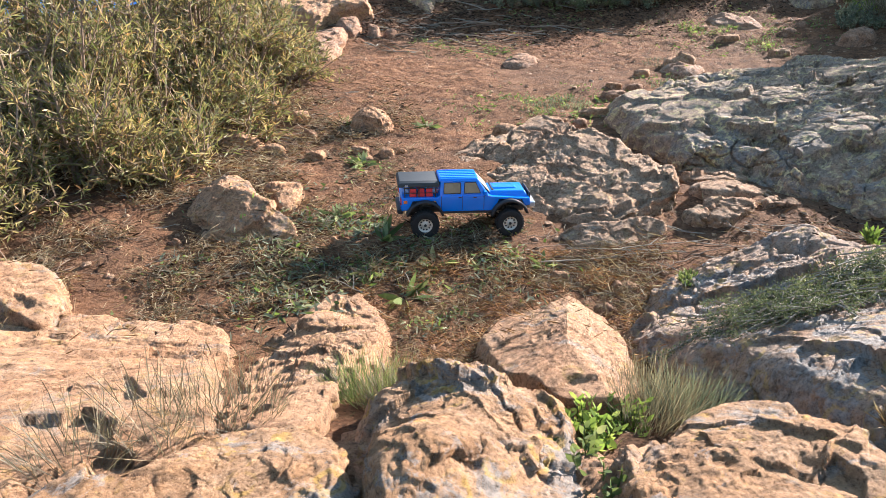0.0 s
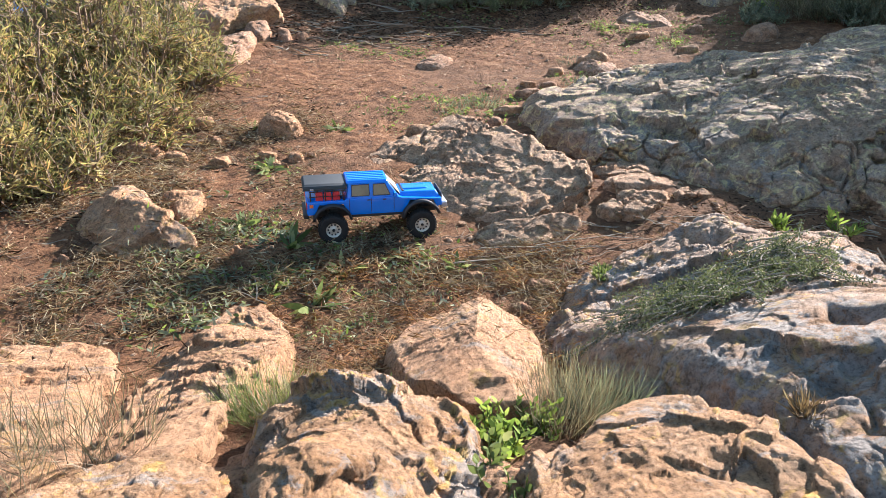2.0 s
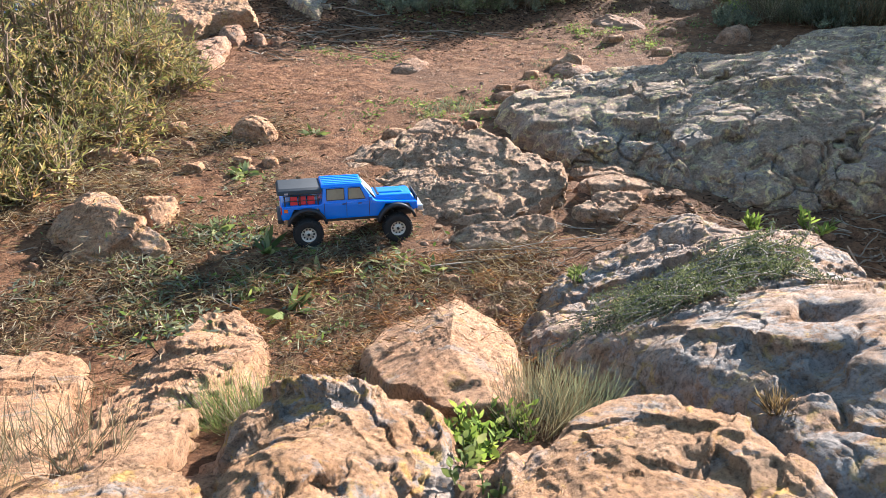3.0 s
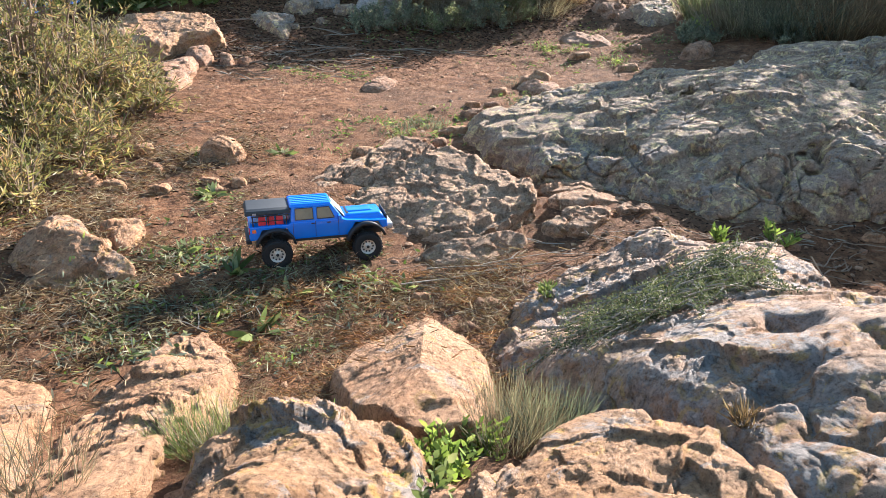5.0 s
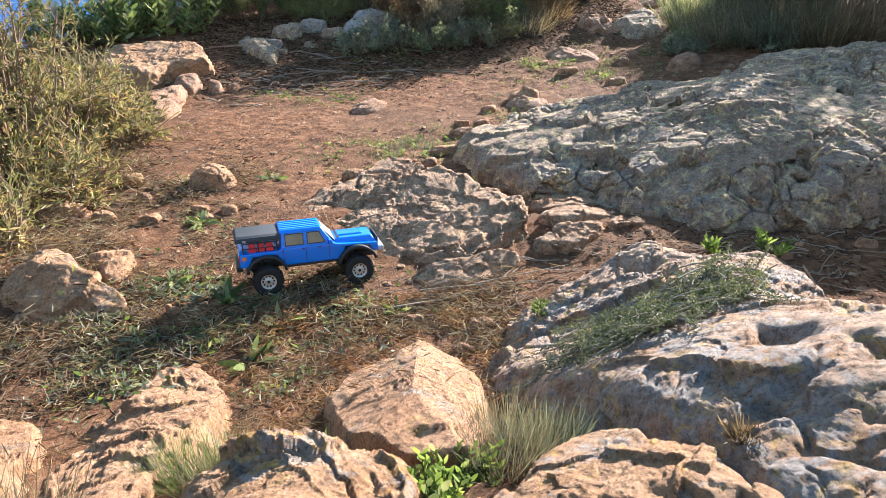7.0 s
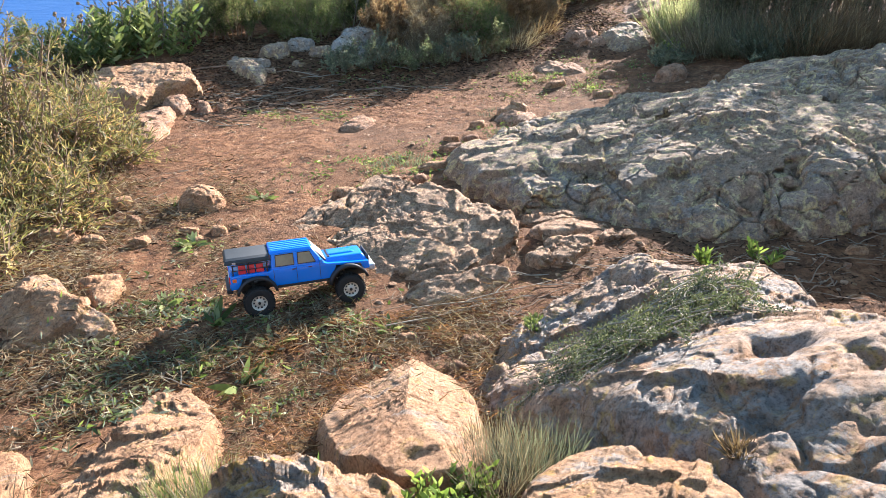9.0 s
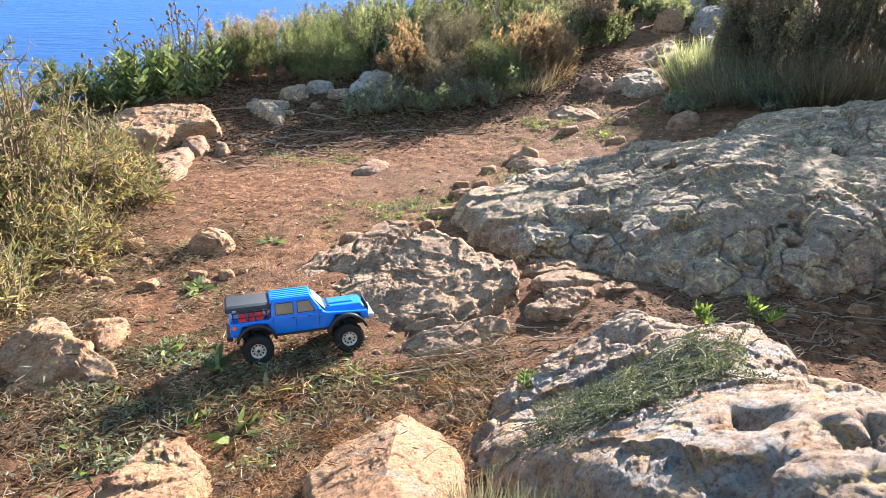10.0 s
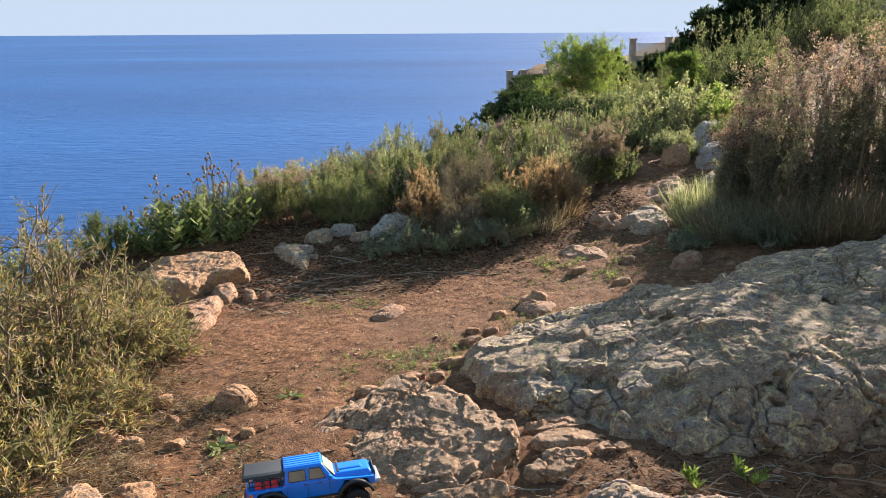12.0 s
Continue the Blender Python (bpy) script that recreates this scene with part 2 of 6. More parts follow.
PALEBARK = plain_material("pale_bark", (0.3, 0.25, 0.19), 0.9, 0, 70, 0.6, 0.2)
WALLSTONE = plain_material("wall_stone", (0.42, 0.36, 0.27), 0.9, 0, 3, 0.5, 0.2)
LATTICE = plain_material("lattice_concrete", (0.5, 0.46, 0.38), 0.9, 0, 3, 0.3, 0.2)
BLUE = plain_material("blue_paint", (0.008, 0.175, 0.7), 0.22, 0.0, 12, 0.12, 0.6)
BLACK = plain_material("black_plastic", (0.018, 0.018, 0.02), 0.55, 0, 80, 0.3, 0.4)
RUBBER = plain_material("tyre_rubber", (0.022, 0.021, 0.02), 0.85, 0, 120, 0.5, 0.3)
RIM = plain_material("beige_rim", (0.55, 0.5, 0.42), 0.4, 0.1, 60, 0.2, 0.5)
RED = plain_material("red_plastic", (0.65, 0.035, 0.045), 0.4, 0, 60, 0.2, 0.5)
TENT = plain_material("tent_cover", (0.035, 0.045, 0.05), 0.6, 0, 40, 0.4, 0.4)
TENTTOP = plain_material("tent_top", (0.028, 0.031, 0.035), 0.6, 0, 40, 0.3, 0.4)
SILVERP = plain_material("silver_plastic", (0.45, 0.46, 0.48), 0.35, 0.5, 60, 0.2, 0.5)
AMBER = plain_material("orange_lens", (0.7, 0.16, 0.03), 0.25, 0, 60, 0.1, 0.5)
REDLENS = plain_material("red_lens", (0.5, 0.02, 0.02), 0.25, 0, 60, 0.1, 0.5)
CABIN = plain_material("interior_beige", (0.3, 0.24, 0.15), 0.8, 0, 20, 0.4, 0.3)
CHASSIS = plain_material("dark_steel", (0.05, 0.05, 0.05), 0.5, 0.6, 60, 0.3, 0.5)


# ---- helpers for building ----


def rng_of(seed):
    return np.random.default_rng(seed)


def mesh_arrays(name, verts, quads=None, tris=None, smooth=False):
    """A mesh from arrays of corners, quads and triangles."""
    verts = np.asarray(verts, float).reshape(-1, 3)
    quads = np.zeros((0, 4), int) if quads is None else np.asarray(quads, int).reshape(-1, 4)
    tris = np.zeros((0, 3), int) if tris is None else np.asarray(tris, int).reshape(-1, 3)
    me = bpy.data.meshes.new(name)
    me.vertices.add(len(verts))
    me.vertices.foreach_set("co", verts.ravel())
    loops = np.concatenate([quads.ravel(), tris.ravel()])
    me.loops.add(len(loops))
    me.loops.foreach_set("vertex_index", loops)
    me.polygons.add(len(quads) + len(tris))
    starts = np.concatenate([np.arange(len(quads)) * 4, len(quads) * 4 + np.arange(len(tris)) * 3])
    me.polygons.foreach_set("loop_start", starts)
    me.polygons.foreach_set("use_smooth", np.full(len(quads) + len(tris), smooth))
    me.update(calc_edges=True)
    me.validate()
    return me


def put(name, me, material, parent=None, label="", where=None):
    if material and not me.materials:
        me.materials.append(material)
    ob = new(name, me)
    if parent:
        ob.parent = parent
    if where is not None:
        ob.matrix_basis = where
    return tagged(ob, label)


def part(name, bm, material, parent, label="", smooth=False):
    me = bpy.data.meshes.new(name)
    bm.to_mesh(me)
    bm.free()
    for p in me.polygons:
        p.use_smooth = smooth
    return put(name, me, material, parent, label)


def thing(name, x, y, z, label, category, group="", turn=0.0):
    ob = new(name)
    ob.empty_display_size = 0.05
    ob.matrix_basis = pose(x, y, z, 0, 0, turn)
    return tagged(ob, label, category, group)


PROFILE_Y = [-4, 0, .9, 1.2, 1.5, 1.8, 2.2, 2.6, 3.2, 3.6, 5.5, 6.4, 7.5, 9, 14, 40]
PROFILE_Z = [.62, .58, .48, .36, .2, .07, 0, 0, -.06, -.1, -.24, -.26, -.12, -.08, -.3, -2.2]
EDGE_X = [-60, -4, -2.2, -0.8, 0.8, 3, 6, 13, 17, 30, 80]
EDGE_Y = [-40, 4.5, 6.9, 8.6, 9.6, 14, 24, 50, 70, 90, 100]


def ramp01(a, b, v):
    u = np.clip((v - a) / (b - a), 0, 1)
    return u * u * (3 - 2 * u)


def ground_z(x, y):
    """The height of the ground: a bank under the camera, a hollow, the cliff's edge to the sea and the hill beside it."""
    x, y = np.asarray(x, float), np.asarray(y, float)
    z = sum(np.interp(y + d, PROFILE_Y, PROFILE_Z) for d in (-.15, 0, .15)) / 3
    xx = np.clip(x, -3, 6)
    z = z + .02 * xx + np.where(xx > 0, .019 * xx * xx, 0) * (1 - .3 * ramp01(6, 10, y))
    over = y - np.interp(x, EDGE_X, EDGE_Y)
    z = z - 0.65 * np.where(over > 0, over * over / (over + 1.5), 0)
    rise = x - .33 * y - 3.4
    z = z + 0.36 * np.where(rise > 0, rise * rise / (rise + 1.2), 0)
    z = z - 0.1 * (y - 2.58) * np.exp(-((x - .17) ** 2 + (y - 2.68) ** 2) / .16)
    z = z + 0.05 * np.exp(-((x - 1.6) ** 2 / 0.6 + (y - 2.5) ** 2 / 0.15)) - 0.04 * np.exp(-((x + 0.7) ** 2 / 0.2 + (y - 2.2) ** 2 / 0.25))
    z = z + 0.045 * np.exp(-((x - 1.3) ** 2 + (y - 2.9) ** 2) / 0.12)
    return np.maximum(z, -46)


def gz(x, y):
    return float(ground_z(x, y))


def fbm(x, y, z=0.0, scale=1.0, octaves=5):
    return noise.fractal(Vector((x * scale, y * scale, z)), 0.8, 2.1, octaves)


def bumps(x, y):
    """Small unevenness of the trodden earth."""
    return 0.018 * fbm(x, y, 3.1, 2.2, 4) + 0.009 * fbm(x, y, 9.7, 9, 4)

# ---- ground and sea ----


def lines(fine_a, fine_b, step, far_a, far_b):
    out = list(np.arange(fine_a, fine_b + step / 2, step))
    s, v = step, fine_b
    while v < far_b:
        s *= 1.16
        v += s
        out.append(v)
    s, v = step, fine_a
    while v > far_a:
        s *= 1.16
        v -= s
        out.insert(0, v)
    return np.array(out)


def build_ground():
    xs, ys = lines(-2.4, 4.6, 0.025, -70, 110), lines(0.5, 8.2, 0.028, -14, 160)
    gx, gy = np.meshgrid(xs, ys)
    z = ground_z(gx, gy)
    near = (gx > -4) & (gx < 8) & (gy > -1) & (gy < 14)
    for j, i in zip(*np.nonzero(near)):
        z[j, i] += bumps(gx[j, i], gy[j, i])
    for j, i in zip(*np.nonzero(~near)):
        z[j, i] += 0.15 * fbm(gx[j, i], gy[j, i], 1.0, 0.22, 4) - 0.3 * (20 < gy[j, i] < 58) * min(1, abs(gy[j, i]) / 30)
    n, m = gx.shape
    idx = np.arange(n * m).reshape(n, m)
    quads = np.stack([idx[:-1, :-1], idx[:-1, 1:], idx[1:, 1:], idx[1:, :-1]], -1).reshape(-1, 4)
    me = mesh_arrays("ground", np.stack([gx, gy, z], -1), quads, smooth=True)
    tagged(put("ground", me, SOIL), "trodden reddish brown soil of a rocky clifftop path", "soil", kind="structure")


build_ground()
bm = bmesh.new()
bmesh.ops.create_grid(bm, x_segments=40, y_segments=40, size=4900)
for v in bm.verts:
    v.co.z = -40
sea = part("water", bm, SEA, None)
tagged(sea, "calm deep blue sea reaching the horizon", "sea", kind="structure")

# ---- rocks ----


def rounded(outline, count):
    """Points along a closed smooth line through the corners."""
    pts = np.array(outline, float)
    n = len(pts)
    out = []
    for k in range(count):
        u = k / count * n
        i, f = int(u), u - int(u)
        p0, p1, p2, p3 = pts[(i - 1) % n], pts[i % n], pts[(i + 1) % n], pts[(i + 2) % n]
        out.append(0.5 * (2 * p1 + (p2 - p0) * f + (2 * p0 - 5 * p1 + 4 * p2 - p3) * f * f + (3 * p1 - p0 - 3 * p2 + p3) * f ** 3))
    return np.array(out)


from mathutils.bvhtree import BVHTree

ROCK_TOPS = []


def unit(v):
    return v / np.maximum(np.linalg.norm(v, axis=-1, keepdims=True), 1e-9)


def scramble(x, y, z, seed):
    """Thirty-two random bits for each cell of a lattice, as unsigned whole numbers."""
    h = x * np.uint32(374761393) + y * np.uint32(668265263) + z * np.uint32(2147483647) + np.uint32((seed * 1274126177) & 0xFFFFFFFF)
    h = (h ^ (h >> np.uint32(13))) * np.uint32(1274126177)
    h = (h ^ (h >> np.uint32(16))) * np.uint32(2246822519)
    return h ^ (h >> np.uint32(15))


def whole(P):
    return [np.floor(P[:, k]).astype(np.int32).view(np.uint32) for k in range(3)]


def lattice(home, seed):
    """A random number 0 to 1 for each cell."""
    return (scramble(*home, seed) & np.uint32(0xFFFFFF)) / float(0x1000000)


def field(P, seed=0, octaves=1, rough=0.5, ridged=False):
    """Noise at many points at once, about -1 to 1, summed over octaves."""
    total, amp = np.zeros(len(P)), 1.0
    for o in range(octaves):
        q = P * 2.03 ** o + 17.3 * o
        home = whole(q)
        f = q - np.floor(q)
        w = f * f * f * (f * (f * 6 - 15) + 10)
        v = np.zeros(len(P))
        for dx in (0, 1):
            for dy in (0, 1):
                for dz in (0, 1):
                    h = scramble(home[0] + np.uint32(dx), home[1] + np.uint32(dy), home[2] + np.uint32(dz), seed + 31 * o)
                    g = sum((f[:, k] - d) * (((h >> np.uint32(10 * k)) & np.uint32(1023)) / 512.0 - 1) for k, d in enumerate((dx, dy, dz)))
                    v += g * (w[:, 0] if dx else 1 - w[:, 0]) * (w[:, 1] if dy else 1 - w[:, 1]) * (w[:, 2] if dz else 1 - w[:, 2])
        v = v * 1.5
        total += amp * (1 - 2 * np.abs(v) if ridged else v)
        amp *= rough
    return total


def cells(P, seed=0):
    """The nearest scattered site of each point: the distances to it and to the next, the way from it, and its lattice cell."""
    home0, f = whole(P), P - np.floor(P)
    n = len(P)
    d1, d2 = np.full(n, 81.0), np.full(n, 81.0)
    way, home = np.zeros((n, 3)), [np.zeros(n, np.uint32) for _ in range(3)]
    for dx in (-1, 0, 1):
        for dy in (-1, 0, 1):
            for dz in (-1, 0, 1):
                j = [a + np.uint32(d & 0xFFFFFFFF) for a, d in zip(home0, (dx, dy, dz))]
                h = scramble(*j, seed)
                r = [f[:, k] - d - ((h >> np.uint32(10 * k)) & np.uint32(1023)) / 1024.0 for k, d in enumerate((dx, dy, dz))]
                d = r[0] * r[0] + r[1] * r[1] + r[2] * r[2]
                first = d < d1
                d2 = np.where(first, d1, np.minimum(d2, d))
                d1 = np.where(first, d, d1)
                for k in range(3):
                    way[:, k] = np.where(first, r[k], way[:, k])
                    home[k] = np.where(first, j[k], home[k])
    return np.sqrt(d1), np.sqrt(d2), way, home


def warped(P, seed, size, amount):
    return P + amount * np.stack([field(P / size, seed + 40 * k, 2) for k in range(3)], 1)


def broken(P, seed, u, crag, strata, pits, crack, chips, strike):
    """How far weathered limestone stands out from its smooth form: blocks, beds, lumps, solution pits, cracks and grain."""
    W = warped(P, seed, 0.1 * u, 0.03 * u) + 0.002 * u * np.stack([field(P / (0.02 * u), seed + 11 + k, 2) for k in range(3)], 1)
    d = crag * 0.9 * field(P / (0.34 * u), seed + 1, 4, 0.55) - 0.25 * crag
    for k, (width, tilt) in enumerate(((0.3 * u, 0.11), (0.13 * u, 0.1), (0.05 * u, 0.05))):
        d1, d2, way, home = cells(W / width, seed + 50 + 9 * k)
        lean = np.stack([lattice(home, seed + 60 + j) - 0.5 for j in range(3)], 1)
        d += chips * width * tilt * ((lean * way).sum(1) * 1.6 + 0.35 * (lattice(home, seed + 70) - 0.5))
    where = np.clip(0.25 + 1.8 * field(P / (0.45 * u), seed + 8, 2), 0, 1)
    if strata:
        a, b = radians(strike[0]), radians(strike[1])
        n = np.array([math.cos(a) * math.sin(b), math.sin(a) * math.sin(b), math.cos(b)])
        bed = W @ n / (0.06 * u) + 0.5 * field(P / (0.3 * u), seed + 5, 2)
        f = bed - np.floor(bed)
        thick = 0.1 + 1.4 * lattice([np.floor(bed).astype(np.int32).view(np.uint32)] * 3, seed + 6) ** 2
        d += strata * 0.021 * u * thick * (f ** 2 - 0.4) * (0.3 + where)
    for width, deep in ((0.15 * u, 0.16), (0.07 * u, 0.2), (0.03 * u, 0.25)):
        d1, d2, way, home = cells(warped(P, seed + 3, width * 0.8, width * 0.3) / width, seed + 90)
        wide = 0.16 + 0.3 * lattice(home, seed + 92)
        d -= pits * where * width * deep * (lattice(home, seed + 91) > 0.66) * np.clip(1 - (d1 / wide) ** 2, 0, 1) ** 0.8
    if crack:
        for width, deep in ((0.34 * u, 0.03), (0.13 * u, 0.016 * u)):
            d1, d2, way, home = cells(W / width, seed + 120)
            d -= crack * deep * u * np.clip(1 - (d2 - d1) / 0.05, 0, 1) * (0.25 + 0.75 * (field(P / (0.5 * u), seed + 15) > 0))
    return d + 0.0032 * u * field(P / (0.022 * u), seed + 9, 4, 0.7) * (0.5 + where)


def domed(spots):
    """A surface without kinks that passes a few heights (x, y, z) of a large form."""
    S = np.array(spots, float)
    D = np.hypot(S[:, None, 0] - S[None, :, 0], S[:, None, 1] - S[None, :, 1])
    F = np.concatenate([np.ones((len(S), 1)), S[:, :2]], 1)
    A = np.block([[-(D ** 1.3) + 0.002 * np.eye(len(S)), F], [F.T, np.zeros((3, 3))]])
    w = np.linalg.solve(A, np.concatenate([S[:, 2], np.zeros(3)]))

    def height(X, Y):
        out = w[-3] + w[-2] * X + w[-1] * Y
        for (x, y, _), k in zip(S, w):
            out = out - k * np.hypot(X - x, Y - y) ** 1.3
        return out
    return height


def rock(name, outline, lift, material, label, seed=0, edge=0.08, crag=0.012, scale=9.0, peaks=(), count=110, rings=46, group="", sink=0.06, facet=0.35, grow=1.0, crack=0.0, dents=(), strata=0.35, planes=(), chips=1.0, pits=0.25, spots=(), strike=(230, 20), cuts=()):
    """A weathered rock over a plan outline: steep sides, a top cut by planes with peaks (x, y, height, reach) or led by a few heights, all broken by weathering."""
    rng = rng_of(900 + seed)
    u = 9.0 / scale
    line = rounded(outline, count)
    c = line.mean(0)
    flat = np.concatenate([line, np.zeros((count, 1))], 1)
    jag = 0.06 * field(flat * 7 / u, seed, 2) + 0.012 * field(flat * 31 / u, seed + 4, 2)
    out = (line - c) * (grow + jag)[:, None]
    s = np.linspace(0.012, 1, 200)[:, None]
    X, Y = c[0] + out[:, 0][None] * s, c[1] + out[:, 1][None] * s
    reach = np.hypot(out[:, 0], out[:, 1])[None] * (1 - s)
    side = (1 - (1 - np.minimum(1, reach / edge)) ** 2.4) ** 0.62
    size = math.sqrt(np.ptp(line[:, 0]) * np.ptp(line[:, 1]))
    base = ground_z(X, Y) - sink
    if spots:
        H = domed(spots)(X, Y) - base
    elif cuts:
        H = np.min([pz + gx * (X - px) + gy * (Y - py) for px, py, pz, gx, gy in cuts], 0) - base
    else:
        f = np.full(X.shape, 9.0)
        for k in range(9):
            a = rng.uniform(0, 2 * math.pi)
            g = rng.uniform(0.1, 0.7)
            f = np.minimum(f, rng.uniform(0.02, 0.2) * size + g * ((X - c[0]) * math.cos(a) + (Y - c[1]) * math.sin(a)))
        for deg, g, off in planes:
            f = np.minimum(f, off + g * ((X - c[0]) * math.cos(radians(deg)) + (Y - c[1]) * math.sin(radians(deg))))
        H = lift + sink + facet * np.clip(f, -lift * 1.6, 0.12 * size)
    for px, py, ph, pr in peaks:
        H = H + ph * np.exp(-((X - px) ** 2 + (Y - py) ** 2) / (pr * pr))
    for px, py, ph, pr in dents:
        wx, wy = X + 0.3 * pr * np.sin(Y * 61 + px * 90), Y + 0.3 * pr * np.sin(X * 73 + py * 50)
        H = H - ph * np.clip(1.3 * np.exp(-((wx - px) ** 2 + (wy - py) ** 2) / (pr * pr)), 0, 1)
    full = np.stack([X, Y, base + side * np.maximum(H, 0.01)], -1)
    step = np.linalg.norm(np.diff(full, axis=0), axis=2)
    along = np.concatenate([np.zeros((1, count)), np.cumsum(step, 0)])
    verts = np.empty((rings + 1, count, 3))
    for k in range(count):
        t = np.linspace(0, along[-1, k], rings + 1)
        for j in range(3):
            verts[:, k, j] = np.interp(t, along[:, k], full[:, k, j])
    across = np.roll(verts, -1, 1) - np.roll(verts, 1, 1)
    down = np.gradient(verts, axis=0)
    normal = unit(np.cross(across, down))
    normal *= np.sign(normal[:, :, 2].mean())
    P = verts.reshape(-1, 3)
    d = broken(P, 1000 + seed * 13, u, crag, strata, pits, crack, chips, strike)
    V = P + normal.reshape(-1, 3) * d[:, None]
    idx = np.arange((rings + 1) * count).reshape(rings + 1, count)
    nxt = np.roll(idx, -1, 1)
    quads = np.stack([idx[:-1], idx[1:], nxt[1:], nxt[:-1]], -1).reshape(-1, 4)
    V = np.concatenate([V, V[:count].mean(0)[None]])
    tris = np.stack([np.full(count, len(V) - 1), idx[0], nxt[0]], -1)
    area = np.sum(line[:, 0] * np.roll(line[:, 1], -1) - line[:, 1] * np.roll(line[:, 0], -1))
    if area < 0:
        quads, tris = quads[:, ::-1], tris[:, ::-1]
    origin = np.array([c[0], c[1], gz(*c)])
    ob = put(name, mesh_arrays(name, V - origin, quads, tris, smooth=True), material, None, label, pose(*origin))
    ROCK_TOPS.append((*V[:, :2].min(0), *V[:, :2].max(0), BVHTree.FromPolygons(V.tolist(), np.concatenate([quads[:, :3], quads[:, [0, 2, 3]]]).tolist())))
    return tagged(ob, "", "rock", group)


def surface(x, y, ground=None):
    """The height of what lies uppermost at a spot: ground or rock; and whether it is rock."""
    z, on_rock = (gz(x, y) if ground is None else ground) + bumps(x, y), False
    for x0, y0, x1, y1, tree in ROCK_TOPS:
        if x0 < x < x1 and y0 < y < y1:
            hit = tree.ray_cast(Vector((x, y, 9)), Vector((0, 0, -1)))[0]
            if hit and hit.z > z:
                z, on_rock = hit.z, True
    return z, on_rock


rock("rock_slab", [(0.1, 3.42), (0.2, 3.62), (0.42, 3.75), (0.6, 3.88), (0.74, 3.77), (0.86, 3.55), (1.0, 3.25), (1.1, 3.0), (1.08, 2.82), (0.98, 2.71), (0.85, 2.63), (0.7, 2.65), (0.52, 2.72), (0.38, 2.83), (0.3, 3.0), (0.27, 3.2), (0.16, 3.3)],
     0.06, MIXED, "low craggy limestone slab tilting up from reddish soil", 1, 0.05, 0.014, 8, (), 300, 110, crack=0.9, strata=0.9, pits=0.4, strike=(200, 38),
     spots=[(0.14, 3.5, -0.08), (0.44, 3.58, -0.005), (0.6, 3.74, 0.015), (0.33, 3.34, -0.065), (0.55, 2.85, 0.02), (0.42, 2.86, -0.04), (0.98, 2.78, 0.145), (1.0, 2.9, 0.15), (0.87, 2.72, 0.125), (0.9, 3.2, 0.09), (0.7, 3.2, 0.05), (0.55, 3.1, 0.015)])
for k, plate in enumerate([[(1.08, 2.62), (1.06, 2.72), (1.2, 2.8), (1.36, 2.75), (1.31, 2.65), (1.2, 2.58)], [(1.12, 2.86), (1.2, 3.0), (1.38, 2.98), (1.48, 2.86), (1.3, 2.8)], [(1.16, 3.06), (1.25, 3.24), (1.4, 3.22), (1.47, 3.05), (1.3, 3.0)], [(1.38, 2.72), (1.43, 2.81), (1.56, 2.77), (1.52, 2.68)]]):
    rock("broken_rock", plate, 0.032, MIXED, "thin broken limestone plate beside a large outcrop", 40 + k, 0.025, 0.008, 10, (), 110, 40, "broken plates", facet=0.12, crack=0.8, strata=0.8)
rock("flat_stone", [(0.54, 2.6), (0.7, 2.64), (0.91, 2.65), (0.97, 2.59), (0.85, 2.5), (0.61, 2.5)],
     0.024, MIXED, "long flat pale stone lying in leaf litter", 3, 0.025, 0.006, 14, count=100, rings=30, strata=0.2, spots=[(0.58, 2.56, 0.035), (0.75, 2.57, 0.06), (0.94, 2.58, 0.085), (0.75, 2.52, 0.045)])
outcrop = rock("rock_outcrop", [(0.97, 4.05), (1.15, 4.3), (1.41, 4.48), (1.75, 4.64), (2.2, 4.84), (2.46, 5.07), (2.74, 4.72), (3.0, 4.42), (3.2, 3.83), (3.4, 3.23), (3.3, 2.6), (2.8, 2.45), (2.43, 2.5), (2.18, 2.48), (2.06, 2.5), (1.89, 2.56), (1.73, 2.65), (1.54, 2.83), (1.48, 3.01), (1.35, 3.25), (1.15, 3.31), (1.06, 3.61)],
     0.07, GREY, "large grey pitted limestone outcrop with yellow lichen rings", 4, 0.15, 0.02, 6.5, (), 620, 190, crack=0.8, strata=0.5, pits=0.5, chips=1.0, strike=(120, 22),
     spots=[(1.55, 2.95, 0.17), (1.4, 3.79, 0.134), (1.15, 3.9, 0.05), (1.94, 3.47, 0.31), (2.5, 3.86, 0.385), (2.26, 2.8, 0.4), (2.37, 3.23, 0.45), (2.44, 2.75, 0.445), (2.1, 2.66, 0.27), (1.85, 2.75, 0.25), (1.9, 3.05, 0.32), (2.9, 3.4, 0.39), (2.9, 2.7, 0.46), (2.5, 4.7, 0.13), (1.9, 4.4, 0.14), (1.7, 3.2, 0.23)],
     dents=[(2.25, 2.79, 0.11, 0.045), (2.2, 2.7, 0.08, 0.03), (2.03, 2.73, 0.07, 0.028), (1.87, 3.02, 0.05, 0.04), (2.02, 3.5, 0.05, 0.06), (2.14, 2.56, 0.05, 0.03), (2.6, 2.62, 0.06, 0.03), (1.6, 3.3, 0.05, 0.05), (1.62, 3.62, 0.06, 0.06), (2.2, 3.75, 0.05, 0.06), (1.42, 3.55, 0.05, 0.06)])
